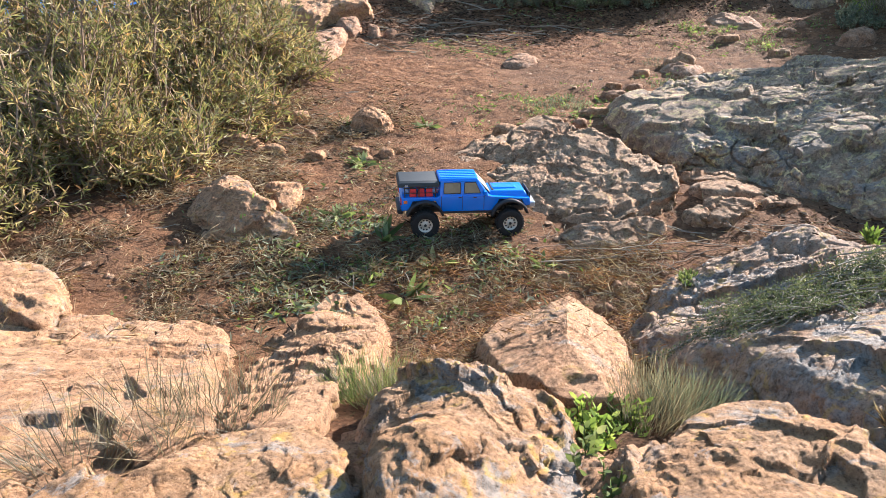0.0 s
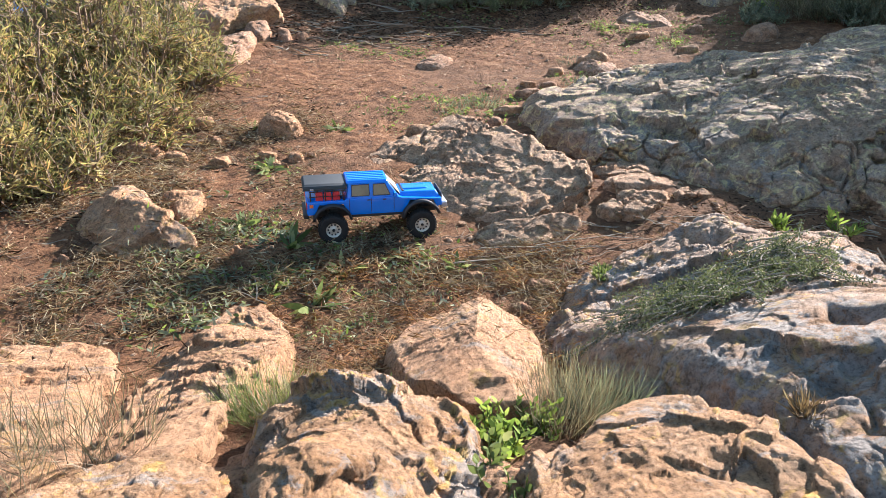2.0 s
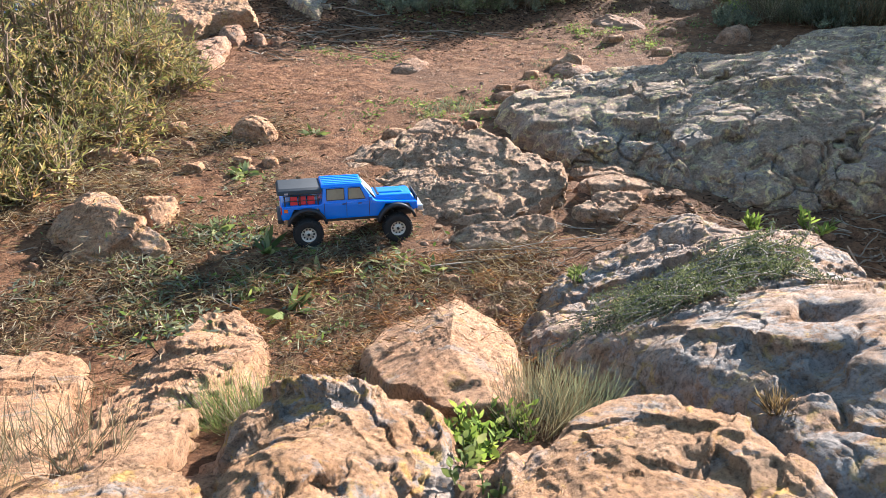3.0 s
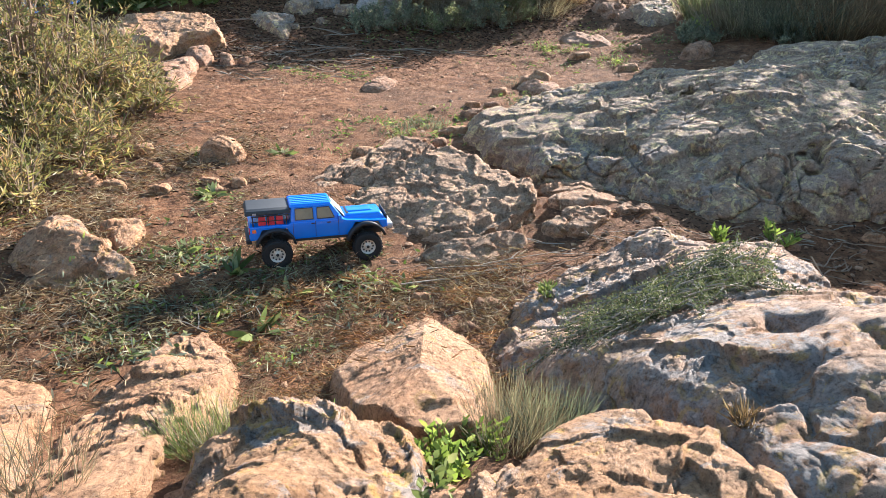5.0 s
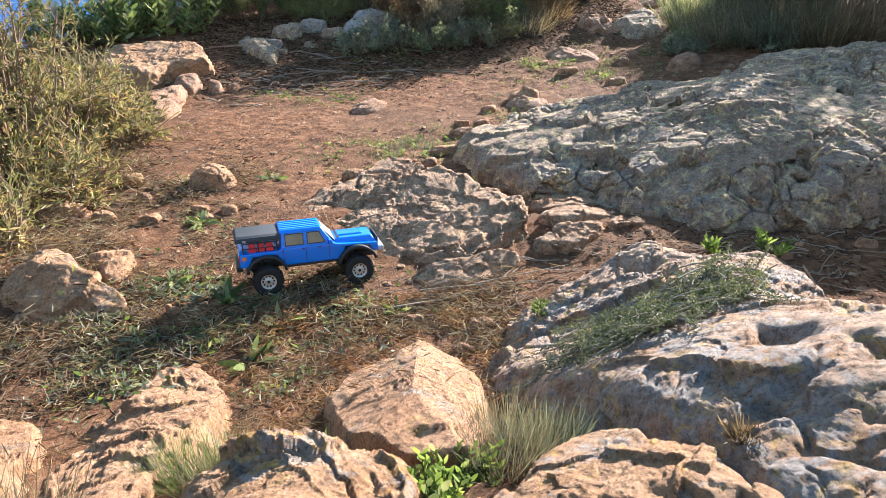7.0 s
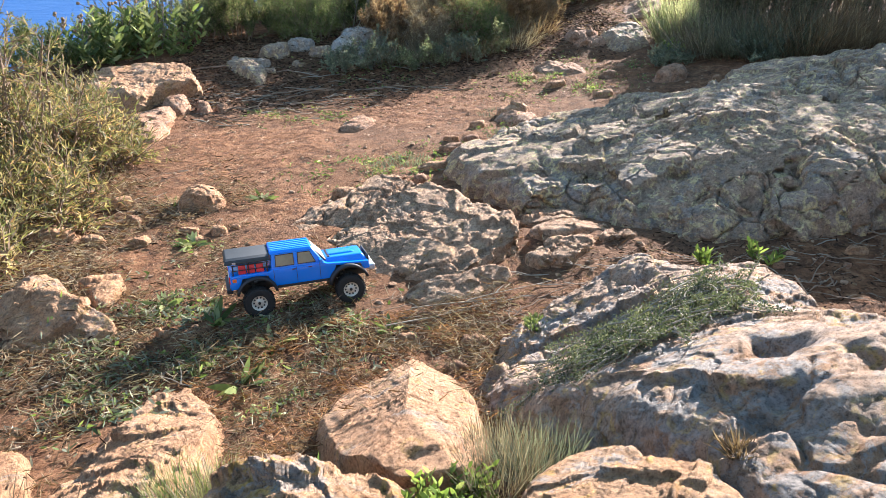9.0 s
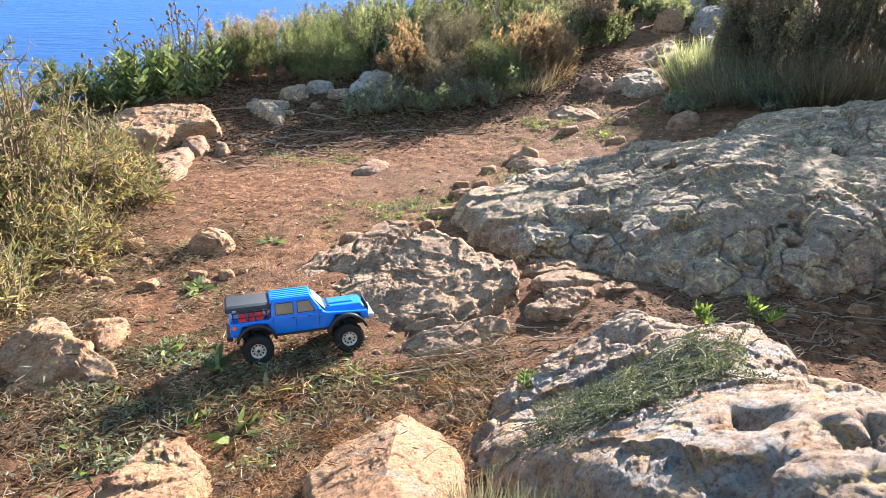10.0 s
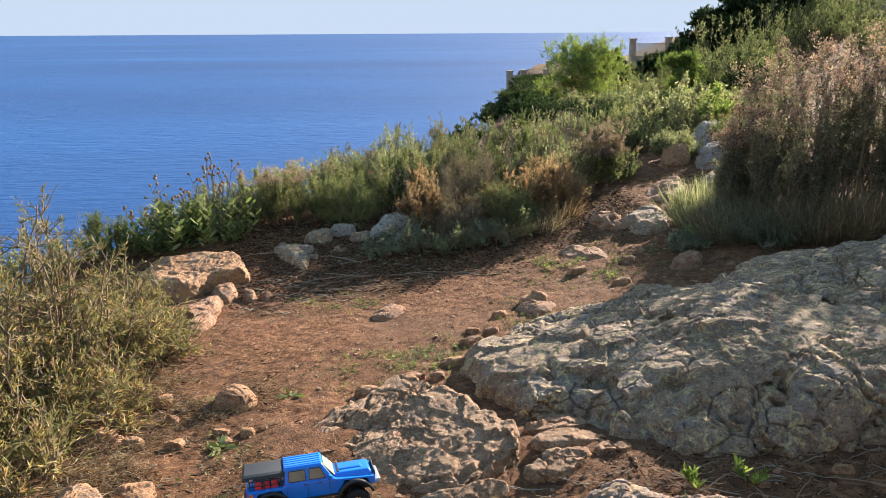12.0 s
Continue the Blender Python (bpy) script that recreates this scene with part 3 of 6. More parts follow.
rock("rock_outcrop", [(2.79, 4.69), (3.08, 4.9), (3.49, 5.0), (3.89, 5.0), (4.5, 4.8), (4.4, 3.6), (3.7, 3.0), (3.35, 3.3), (3.13, 3.67), (3.04, 3.97), (2.93, 4.23)],
     0.2, GREY, "grey lichened limestone outcrop behind a larger one", 5, 0.2, 0.025, 6, [(3.7, 4.2, 0.1, 0.5)], 380, 120, facet=0.1, crack=0.8, pits=0.9, strata=0.4)
rock("rock_outcrop", [(0.6, 1.71), (0.66, 1.93), (0.8, 2.17), (0.92, 2.3), (1.13, 2.33), (1.37, 2.36), (1.47, 2.2), (1.56, 2.1), (1.64, 1.98), (1.62, 1.8), (1.58, 1.58), (1.52, 1.3), (1.4, 0.8), (1.0, 0.55), (0.82, 0.68), (0.79, 0.9), (0.75, 1.1), (0.7, 1.4)],
     0.16, CRUST, "broad sunlit limestone outcrop with grey crust and orange lichen", 6, 0.14, 0.016, 6.5, (), 520, 190, crack=0.3, strata=0.4, pits=0.3, chips=0.8, strike=(215, 30),
     spots=[(1.26, 2.19, 0.335), (1.39, 2.23, 0.3), (1.25, 1.95, 0.37), (1.33, 1.81, 0.47), (1.45, 1.73, 0.465), (1.49, 1.58, 0.48), (1.08, 2.19, 0.235), (0.94, 2.26, 0.15), (0.7, 1.91, 0.175), (0.89, 1.91, 0.225), (0.95, 1.12, 0.65), (1.04, 1.01, 0.72), (0.85, 0.98, 0.63), (0.77, 1.2, 0.515), (0.87, 1.2, 0.59), (1.3, 1.2, 0.69), (0.85, 1.6, 0.33), (1.1, 1.6, 0.46), (1.1, 0.75, 0.76)],
     dents=[(0.94, 1.03, 0.05, 0.04), (1.1, 1.25, 0.05, 0.05), (1.2, 1.05, 0.05, 0.06), (1.2, 2.05, 0.04, 0.04)])
rock("rock", [(0.17, 1.6), (0.19, 1.8), (0.25, 1.92), (0.38, 1.93), (0.54, 1.94), (0.61, 1.75), (0.59, 1.6), (0.54, 1.35), (0.45, 1.22), (0.3, 1.25), (0.2, 1.4)],
     0.1, WARM, "blunt tan limestone rock with a smooth sloping face", 7, 0.025, 0.006, 9, (), 240, 90, strata=0.2, pits=0.2, chips=0.45,
     cuts=[(0.375, 1.515, 0.37, -0.483, -0.306), (0.375, 1.515, 0.37, 0.5, -0.505), (0.375, 1.4, 0.4, 0.1, -0.1)])
rock("rock", [(-0.47, 1.37), (-0.49, 1.7), (-0.43, 1.95), (-0.3, 2.19), (-0.19, 2.1), (-0.1, 1.95), (-0.07, 1.7), (-0.09, 1.5), (-0.17, 1.3), (-0.2, 1.04), (-0.38, 1.05)],
     0.1, WARM, "ochre limestone rock with a rough broken ridge", 8, 0.06, 0.013, 9, (), 280, 110, strata=0.35, chips=0.9, pits=0.12, strike=(200, 40),
     spots=[(-0.28, 2.13, 0.02), (-0.13, 1.9, 0.105), (-0.34, 1.85, 0.12), (-0.44, 1.78, 0.085), (-0.25, 1.6, 0.24), (-0.14, 1.5, 0.27), (-0.4, 1.45, 0.25), (-0.28, 1.15, 0.43)])
rock("rock_slab", [(-1.5, 1.8), (-1.0, 1.92), (-0.68, 1.95), (-0.54, 1.75), (-0.48, 1.45), (-0.42, 1.2), (-0.38, 1.1), (-0.44, 0.98), (-0.6, 0.8), (-1.1, 0.7), (-1.5, 1.0)],
     0.05, WARM, "flat ochre limestone pavement partly under dry grass", 9, 0.07, 0.013, 8, (), 300, 110, facet=0.1, grow=1.02, strata=0.6, chips=0.8, pits=0.12, strike=(250, 14))
rock("rock", [(-0.99, 2.76), (-0.95, 2.92), (-0.88, 3.03), (-0.74, 2.88), (-0.65, 2.72), (-0.5, 2.61), (-0.48, 2.48), (-0.6, 2.45), (-0.92, 2.58)],
     0.09, WARM, "angular tan rock with a shaded front face", 10, 0.05, 0.01, 9, [(-0.86, 2.9, 0.04, 0.12)], 130, 56, grow=1.06, facet=0.8, planes=[(40, 0.55, 0.0), (200, 0.3, 0.03)])
rock("rock", [(-0.7, 2.95), (-0.63, 3.02), (-0.53, 3.0), (-0.52, 2.83), (-0.58, 2.75), (-0.63, 2.8)],
     0.05, WARM, "small tan block leaning against a larger rock", 11, 0.04, 0.01, 12, count=60, rings=24)
rock("boulder", [(-0.42, 3.86), (-0.39, 3.98), (-0.3, 4.03), (-0.19, 3.98), (-0.16, 3.84), (-0.24, 3.76), (-0.39, 3.8)],
     0.11, WARM, "rounded tan boulder on the soil path", 12, 0.08, 0.015, 10, count=90, rings=36)
rock("rock_ledge", [(-1.48, 6.62), (-1.32, 6.84), (-0.81, 6.92), (-0.55, 6.76), (-0.47, 6.43), (-0.73, 6.33), (-1.02, 6.1), (-1.41, 6.43)],
     0.15, WARM, "pale weathered limestone ledge at the cliff edge", 13, 0.1, 0.03, 6, count=150, rings=60, facet=0.08)
rock("cobble", [(-0.78, 6.1), (-0.75, 6.3), (-0.61, 6.3), (-0.54, 6.05), (-0.63, 5.9)], 0.1, EARTHY, "grey cobble at the path edge", 14, 0.08, 0.01, 10, count=60, rings=24, group="cobbles by the ledge")
rock("cobble", [(-0.53, 6.04), (-0.49, 6.2), (-0.42, 6.14), (-0.41, 5.93)], 0.06, EARTHY, "grey cobble at the path edge", 15, 0.05, 0.008, 12, count=50, rings=20, group="cobbles by the ledge")
rock("cobble", [(-0.39, 6.08), (-0.32, 6.14), (-0.25, 6.05), (-0.33, 5.97)], 0.05, EARTHY, "pale cobble at the path edge", 16, 0.04, 0.008, 12, count=50, rings=20, group="cobbles by the ledge")
rock("rock", [(-0.36, 7.19), (-0.19, 7.31), (0.03, 6.95), (0.01, 6.65), (-0.11, 6.7)], 0.09, GREY, "slanting grey rock under the shrubs", 17, 0.1, 0.03, 8, count=80, rings=30)
rock("boulder", [(0.56, 7.1), (0.69, 7.56), (0.88, 7.7), (1.1, 7.51), (1.13, 7.3), (0.94, 7.17), (0.78, 7.0)], 0.2, PALE, "pale white-crusted boulder among dry shrubs", 18, 0.14, 0.05, 6, count=110, rings=44)
for k, (sx, sy, s, lift) in enumerate([(0.1, 7.35, 0.16, 0.1), (0.34, 7.5, 0.13, 0.09), (0.52, 7.3, 0.12, 0.07), (-0.05, 7.1, 0.12, 0.07), (0.72, 6.85, 0.09, 0.06)]):
    pts = [(sx + s * math.cos(a) * (1 + 0.22 * math.sin(2 * a + k)), sy + s * 0.75 * math.sin(a)) for a in np.linspace(0, 2 * math.pi, 8)[:-1]]
    rock("rock", pts, lift, (GREY, PALE)[k % 2], "weathered grey rock under the edge shrubs", 70 + k, 0.06, 0.012, 12, (), 70, 30, "rocks under the shrubs")
rock("rock", [(4.45, 8.1), (4.55, 8.5), (4.85, 8.65), (5.05, 8.35), (4.85, 8.0)], 0.24, PALE, "upright pale grey rock beside the rising path", 76, 0.16, 0.05, 5, (), 110, 60)
rock("rock", [(4.95, 9.2), (5.05, 9.6), (5.4, 9.65), (5.5, 9.3), (5.2, 9.05)], 0.3, PALE, "pale weathered crag above the path", 77, 0.18, 0.05, 5, (), 110, 60)
rock("rock", [(4.2, 8.55), (4.25, 8.85), (4.5, 8.9), (4.55, 8.6)], 0.22, WARM, "blunt tan rock on the rising path", 78, 0.1, 0.03, 7, (), 80, 36)
rock("rock", [(3.08, 6.95), (3.35, 7.22), (3.51, 7.08), (3.48, 6.66), (3.27, 6.55), (3.09, 6.62)], 0.1, GREY, "angular grey rock beside the path", 19, 0.12, 0.03, 6, count=90, rings=36)
rock("rock", [(2.78, 7.07), (3.0, 7.22), (3.1, 7.01), (3.1, 6.7), (2.88, 6.75)], 0.06, EARTHY, "low rock at the path's edge", 20, 0.1, 0.025, 7, count=80, rings=30)
rock("stone", [(2.98, 5.61), (3.19, 5.7), (3.28, 5.6), (3.17, 5.45), (2.98, 5.47)], 0.1, EARTHY, "blunt reddish stone beside the path", 21, 0.07, 0.015, 9, count=60, rings=26)
rock("rock", [(2.25, 6.39), (2.43, 6.58), (2.66, 6.43), (2.66, 6.1), (2.35, 6.12)], 0.04, EARTHY, "low reddish rock breaking through the path", 22, 0.1, 0.018, 8, count=80, rings=30)
rock("rock", [(3.37, 7.4), (3.75, 7.92), (4.1, 7.85), (3.95, 7.37), (3.58, 7.2)], 0.06, EARTHY, "tan rock step on the rising path", 23, 0.14, 0.035, 6, count=90, rings=36)
rock("rock", [(3.9, 7.0), (4.1, 7.5), (4.4, 7.6), (4.4, 7.1), (4.1, 6.8)], 0.2, GREY, "upright grey rock at the foot of the bank", 24, 0.2, 0.06, 5, count=90, rings=36)
rock("rock", [(-0.11, 0.95), (-0.11, 1.15), (-0.06, 1.27), (0.05, 1.27), (0.17, 1.26), (0.32, 1.19), (0.35, 1.05), (0.3, 0.75), (0.05, 0.58), (-0.07, 0.72)],
     0.14, ORANGE, "rugged sunlit limestone boulder with orange lichen", 25, 0.07, 0.012, 9, (), 330, 140, strata=0.5, pits=0.25, chips=1.0, strike=(190, 25),
     spots=[(0.038, 1.17, 0.515), (-0.05, 1.2, 0.465), (0.3, 1.11, 0.48), (0.04, 0.94, 0.59), (0.16, 0.955, 0.54), (-0.07, 1.06, 0.505), (0.15, 1.16, 0.515), (0.25, 0.95, 0.51), (0.1, 0.75, 0.6)],
     dents=[(0.1, 0.9, 0.018, 0.02), (0.2, 0.9, 0.014, 0.03)])
rock("rock", [(-0.6, 0.78), (-0.46, 0.96), (-0.38, 1.06), (-0.28, 1.09), (-0.15, 1.04), (-0.11, 0.95), (-0.1, 0.75), (-0.2, 0.58), (-0.5, 0.58)],
     0.09, ORANGE, "yellow-lichened limestone rock with a pale edge", 26, 0.04, 0.01, 9, (), 300, 120, grow=1.04, facet=0.3, strata=0.7, strike=(160, 20))
rock("rock", [(0.36, 0.72), (0.36, 0.95), (0.45, 1.07), (0.57, 1.16), (0.69, 1.17), (0.76, 1.06), (0.83, 0.95), (0.8, 0.7), (0.55, 0.55)],
     0.15, ORANGE, "sunlit tan limestone rock with dark pits", 27, 0.045, 0.011, 9, (), 320, 130, strata=0.45, pits=0.3, chips=1.0, strike=(150, 25),
     spots=[(0.58, 1.12, 0.505), (0.66, 1.1, 0.54), (0.75, 0.95, 0.6), (0.42, 0.98, 0.535), (0.54, 0.92, 0.6), (0.5, 0.75, 0.63), (0.7, 0.75, 0.64)],
     dents=[(0.53, 0.9, 0.014, 0.02), (0.67, 0.88, 0.016, 0.03)])
rock("rock_slab", [(-0.7, 0.5), (-0.55, 0.95), (-0.25, 1.12), (0.0, 1.25), (0.3, 1.15), (0.45, 1.05), (0.7, 1.05), (0.9, 0.9), (0.9, 0.4), (0.1, 0.3)],
     0.03, WARM, "low limestone bedrock showing between boulders", 32, 0.1, 0.02, 9, (), 160, 60, facet=0.05)
rock("stone", [(0.5, 5.43), (0.68, 5.6), (0.81, 5.48), (0.7, 5.3), (0.55, 5.29)], 0.02, EARTHY, "flat reddish stone set in the path", 28, 0.06, 0.008, 9, count=60, rings=22)
rock("stone", [(1.53, 5.09), (1.67, 5.3), (1.82, 5.28), (1.89, 5.07), (1.68, 4.93)], 0.04, EARTHY, "low stone with a grass tuft beside it", 29, 0.08, 0.015, 9, count=60, rings=26)
rock("rock", [(-1.45, 2.11), (-1.34, 2.2), (-1.2, 2.13), (-1.1, 1.95), (-1.09, 1.76), (-1.25, 1.8), (-1.5, 1.9)], 0.12, WARM, "tan broken rock half under a shrub", 30, 0.06, 0.02, 10, count=90, rings=36)
rock("stone", [(-0.66, 6.0), (-0.65, 5.5), (-0.8, 5.25), (-1.0, 5.57), (-0.92, 5.82)], 0.09, EARTHY, "low reddish rock beside the shrub", 31, 0.1, 0.02, 8, count=70, rings=28)
for k, (sx, sy, s, mat_) in enumerate([(-0.2, 3.5, 0.05, WARM), (-0.33, 3.53, 0.06, WARM), (-0.12, 3.55, 0.03, WARM), (-0.62, 3.75, 0.05, EARTHY), (-0.75, 3.5, 0.06, WARM), (0.9, 2.72, 0.035, WARM), (0.62, 2.05, 0.05, EARTHY), (-0.33, 2.52, 0.04, WARM), (-0.95, 2.5, 0.03, EARTHY),
                                      (1.95, 6.45, 0.06, EARTHY), (2.75, 5.9, 0.1, EARTHY), (1.15, 4.55, 0.09, EARTHY), (1.32, 4.68, 0.08, EARTHY), (0.7, 4.02, 0.09, EARTHY), (0.86, 4.0, 0.06, EARTHY), (0.2, 3.2, 0.07, EARTHY), (0.33, 3.0, 0.05, EARTHY), (1.95, 2.35, 0.04, EARTHY), (2.2, 2.3, 0.03, EARTHY), (1.5, 2.6, 0.03, EARTHY), (0.35, 6.3, 0.03, EARTHY), (0.0, 6.2, 0.03, EARTHY), (-0.9, 4.2, 0.06, WARM), (-0.8, 4.7, 0.05, EARTHY), (3.4, 5.35, 0.06, EARTHY), (1.6, 4.7, 0.05, EARTHY), (2.95, 6.1, 0.08, EARTHY), (-0.55, 3.42, 0.09, WARM), (-0.28, 3.4, 0.06, WARM), (-0.95, 3.6, 0.1, WARM), (-0.7, 4.0, 0.08, WARM), (-1.05, 3.95, 0.07, WARM), (0.45, 3.88, 0.1, WARM), (0.66, 3.95, 0.12, WARM), (0.95, 4.2, 0.1, WARM), (1.75, 5.25, 0.12, WARM), (1.45, 5.05, 0.07, WARM), (1.2, 4.75, 0.07, WARM), (2.2, 6.2, 0.07, WARM), (2.5, 5.4, 0.09, WARM), (2.3, 5.85, 0.1, WARM), (0.05, 6.9, 0.08, GREY), (0.3, 7.05, 0.1, GREY), (-0.15, 6.5, 0.04, WARM), (-0.1, 7.05, 0.06, WARM), (1.7, 2.35, 0.03, WARM), (2.05, 2.42, 0.035, WARM), (2.3, 2.38, 0.05, WARM), (0.5, 2.28, 0.04, WARM), (0.72, 2.2, 0.05, EARTHY)]):
    rr = rng_of(600 + k)
    pts = [(sx + s * math.cos(a) * rr.uniform(0.7, 1.2), sy + 0.7 * s * math.sin(a) * rr.uniform(0.7, 1.2)) for a in np.linspace(0, 2 * math.pi, 8)[:-1]]
    rock("stone", pts, s * 0.5, mat_, "small weathered stone half sunk in soil", 600 + k, s * 0.4, s * 0.12, 0.9 / s, (), 36, 14, "small stones on the soil")


# ---- the model truck ----


def box(bm, x0, x1, y0, y1, z0, z1, bevel=0.0, taper=None):
    """A block between limits; taper (dx0, dx1, dy) draws its top in."""
    r = bmesh.ops.create_cube(bm, size=1)
    for v in r["verts"]:
        hi = v.co.z > 0
        X, Y = (x1 if v.co.x > 0 else x0), (y1 if v.co.y > 0 else y0)
        if hi and taper:
            X += -taper[1] if v.co.x > 0 else taper[0]
            Y += -taper[2] if v.co.y > 0 else taper[2]
        v.co = (X, Y, z1 if hi else z0)
    if bevel:
        edges = {e for v in r["verts"] for e in v.link_edges}
        bmesh.ops.bevel(bm, geom=list(edges), offset=bevel, segments=3, affect='EDGES', profile=0.6)
    return bm


def extrude_profile(points, y0, y1, bevel=0.0):
    bm = bmesh.new()
    f = bm.faces.new([bm.verts.new((x, y0, z)) for x, z in points])
    r = bmesh.ops.extrude_face_region(bm, geom=[f])
    for v in r["geom"]:
        if isinstance(v, bmesh.types.BMVert):
            v.co.y = y1
    bmesh.ops.recalc_face_normals(bm, faces=bm.faces)
    if bevel:
        edges = [e for e in bm.edges if e.calc_face_angle(0) > 0.3]
        bmesh.ops.bevel(bm, geom=edges, offset=bevel, segments=3, affect='EDGES', profile=0.6)
    return bm


def turned(points, segs, axis_y=0.0):
    """A body of revolution about the y axis: points are (radius, y)."""
    bm = bmesh.new()
    rings = []
    for r, y in points:
        rings.append([bm.verts.new((r * math.cos(2 * math.pi * k / segs), axis_y + y, r * math.sin(2 * math.pi * k / segs))) for k in range(segs)])
    for a, b in zip(rings, rings[1:]):
        for k in range(segs):
            bm.faces.new((a[k], a[(k + 1) % segs], b[(k + 1) % segs], b[k]))
    bmesh.ops.recalc_face_normals(bm, faces=bm.faces)
    return bm


def arch(cx, cz, r0, r1, y0, y1, a0, a1, segs=14):
    """A fender flare: part of a ring in the side view, with depth."""
    bm = bmesh.new()
    rows = []
    for k in range(segs + 1):
        a = radians(a0 + (a1 - a0) * k / segs)
        c, s = math.cos(a), math.sin(a)
        rows.append([bm.verts.new((cx + r * c, y, cz + r * s)) for r, y in ((r0, y0), (r1, y0), (r1 * 0.98, y1), (r0, y1))])
    for a, b in zip(rows, rows[1:]):
        for k in range(4):
            bm.faces.new((a[k], a[(k + 1) % 4], b[(k + 1) % 4], b[k]))
    bm.faces.new(rows[0])
    bm.faces.new(rows[-1])
    bmesh.ops.recalc_face_normals(bm, faces=bm.faces)
    return bm


def build_truck(x, y, z, turn):
    t = thing("model_truck", x, y, z, "bright blue toy pickup truck with black fenders and beige wheels", "model truck", turn=turn)
    W = 0.083
    R, WB = 0.056, 0.335
    xr, xf = -WB / 2, WB / 2
    # tub and cab
    side = [(-0.258, 0.098), (-0.258, 0.150), (-0.118, 0.150), (-0.113, 0.156), (0.080, 0.156), (0.095, 0.150), (0.246, 0.140), (0.250, 0.112), (0.228, 0.108), (0.215, 0.135), (0.125, 0.138), (0.105, 0.092), (-0.105, 0.092), (-0.125, 0.136), (-0.215, 0.136), (-0.23, 0.1)]
    body = part("body", extrude_profile(side, -W, W, 0.003), BLUE, t, "glossy blue body shell", True)
    bm = box(bmesh.new(), -0.112, 0.088, -0.079, 0.079, 0.150, 0.211, 0.006, (0.006, 0.045, 0.015))
    cab = part("cab", bm, BLUE, t, "blue four-door cab", True)
    bm = box(bmesh.new(), -0.113, 0.048, -0.067, 0.067, 0.207, 0.219, 0.005, (0.004, 0.008, 0.01))
    part("roof", bm, BLUE, t, "ribbed blue roof panel", True)
    for k in range(5):
        yy = -0.044 + 0.022 * k
        part("roof_rib", box(bmesh.new(), -0.105, 0.036, yy - 0.004, yy + 0.004, 0.2185, 0.2208, 0.001), BLUE, t)
    part("hood", box(bmesh.new(), 0.086, 0.246, -0.066, 0.066, 0.136, 0.163, 0.008, (0.0, 0.016, 0.014)), BLUE, t, "blue bonnet with raised centre", True)
    part("hood_bulge", box(bmesh.new(), 0.100, 0.215, -0.03, 0.03, 0.159, 0.1675, 0.004, (0.006, 0.02, 0.006)), BLUE, t, "", True)
    # glazing on the cab
    for s in (-1, 1):
        for a, b in ((-0.094, -0.028), (-0.014, 0.050)):
            bm = bmesh.new()
            ya, yb = s * 0.0775, s * 0.0672
            q = [(a, ya, 0.164), (b, ya, 0.164), (b - (0.018 if b > 0.03 else 0), yb, 0.204), (a + 0.002, yb, 0.204)]
            lo = [bm.verts.new(v) for v in q]
            up = [bm.verts.new((v[0], v[1] + s * 0.0012, v[2])) for v in q]
            bm.faces.new(lo)
            bm.faces.new(up)
            for k in range(4):
                bm.faces.new((lo[k], lo[(k + 1) % 4], up[(k + 1) % 4], up[k]))
            bmesh.ops.recalc_face_normals(bm, faces=bm.faces)
            pane = part("side_window", bm, CABIN, t, "tinted beige side window")
            bm = bmesh.new()
            for (p, r) in zip(q, q[1:] + q[:1]):
                pa, pb = Vector(p), Vector(r)
                tube(bm, [pa + Vector((0, s * 0.001, 0)), pb + Vector((0, s * 0.001, 0))], 0.0016, 4)
            part("window_frame", bm, BLACK, pane)
        part("door_handle", box(bmesh.new(), -0.037, -0.024, s * 0.083 - 0.002, s * 0.083 + 0.002, 0.146, 0.150, 0.001), BLACK, t)
        part("door_handle", box(bmesh.new(), 0.022, 0.035, s * 0.083 - 0.002, s * 0.083 + 0.002, 0.146, 0.150, 0.001), BLACK, t)
        for dx in (-0.103, -0.021, 0.064):
            part("door_gap", box(bmesh.new(), dx - 0.0008, dx + 0.0008, s * 0.0832 - 0.0006, s * 0.0832 + 0.0006, 0.098, 0.156), BLACK, t)
        part("mirror", box(bmesh.new(), 0.062, 0.074, s * 0.086 - 0.010, s * 0.086 + 0.010, 0.158, 0.174, 0.003), BLUE, t)
        part("rocker", box(bmesh.new(), -0.105, 0.105, s * 0.08 - 0.006, s * 0.08 + 0.006, 0.084, 0.093, 0.002), BLACK, t)
        part("front_fender", arch(xf, 0.064, 0.066, 0.078, s * 0.070, s * 0.106, 18, 172), BLACK, t, "matt black flared front fender", True)
        part("rear_fender", arch(xr, 0.066, 0.066, 0.076, s * 0.072, s * 0.104, 12, 168), BLACK, t, "matt black flared rear fender", True)
        part("tail_light", box(bmesh.new(), -0.2615, -0.2565, s * 0.072 - 0.009, s * 0.072 + 0.009, 0.122, 0.146, 0.002), REDLENS, t)
        part("side_marker", box(bmesh.new(), -0.250, -0.236, s * 0.0835 - 0.0012, s * 0.0835 + 0.0012, 0.128, 0.140, 0.0005), AMBER, t)
        lamp = turned([(0.0001, 0), (0.011, 0), (0.012, 0.004), (0.012, 0.008)], 16)
        bmesh.ops.rotate(lamp, verts=lamp.verts, matrix=Matrix.Rotation(radians(90), 3, 'Z'))
        bmesh.ops.translate(lamp, verts=lamp.verts, vec=(0.2535, s * 0.045, 0.140))
        part("headlight", lamp, SILVERP, t)
    bm = bmesh.new()
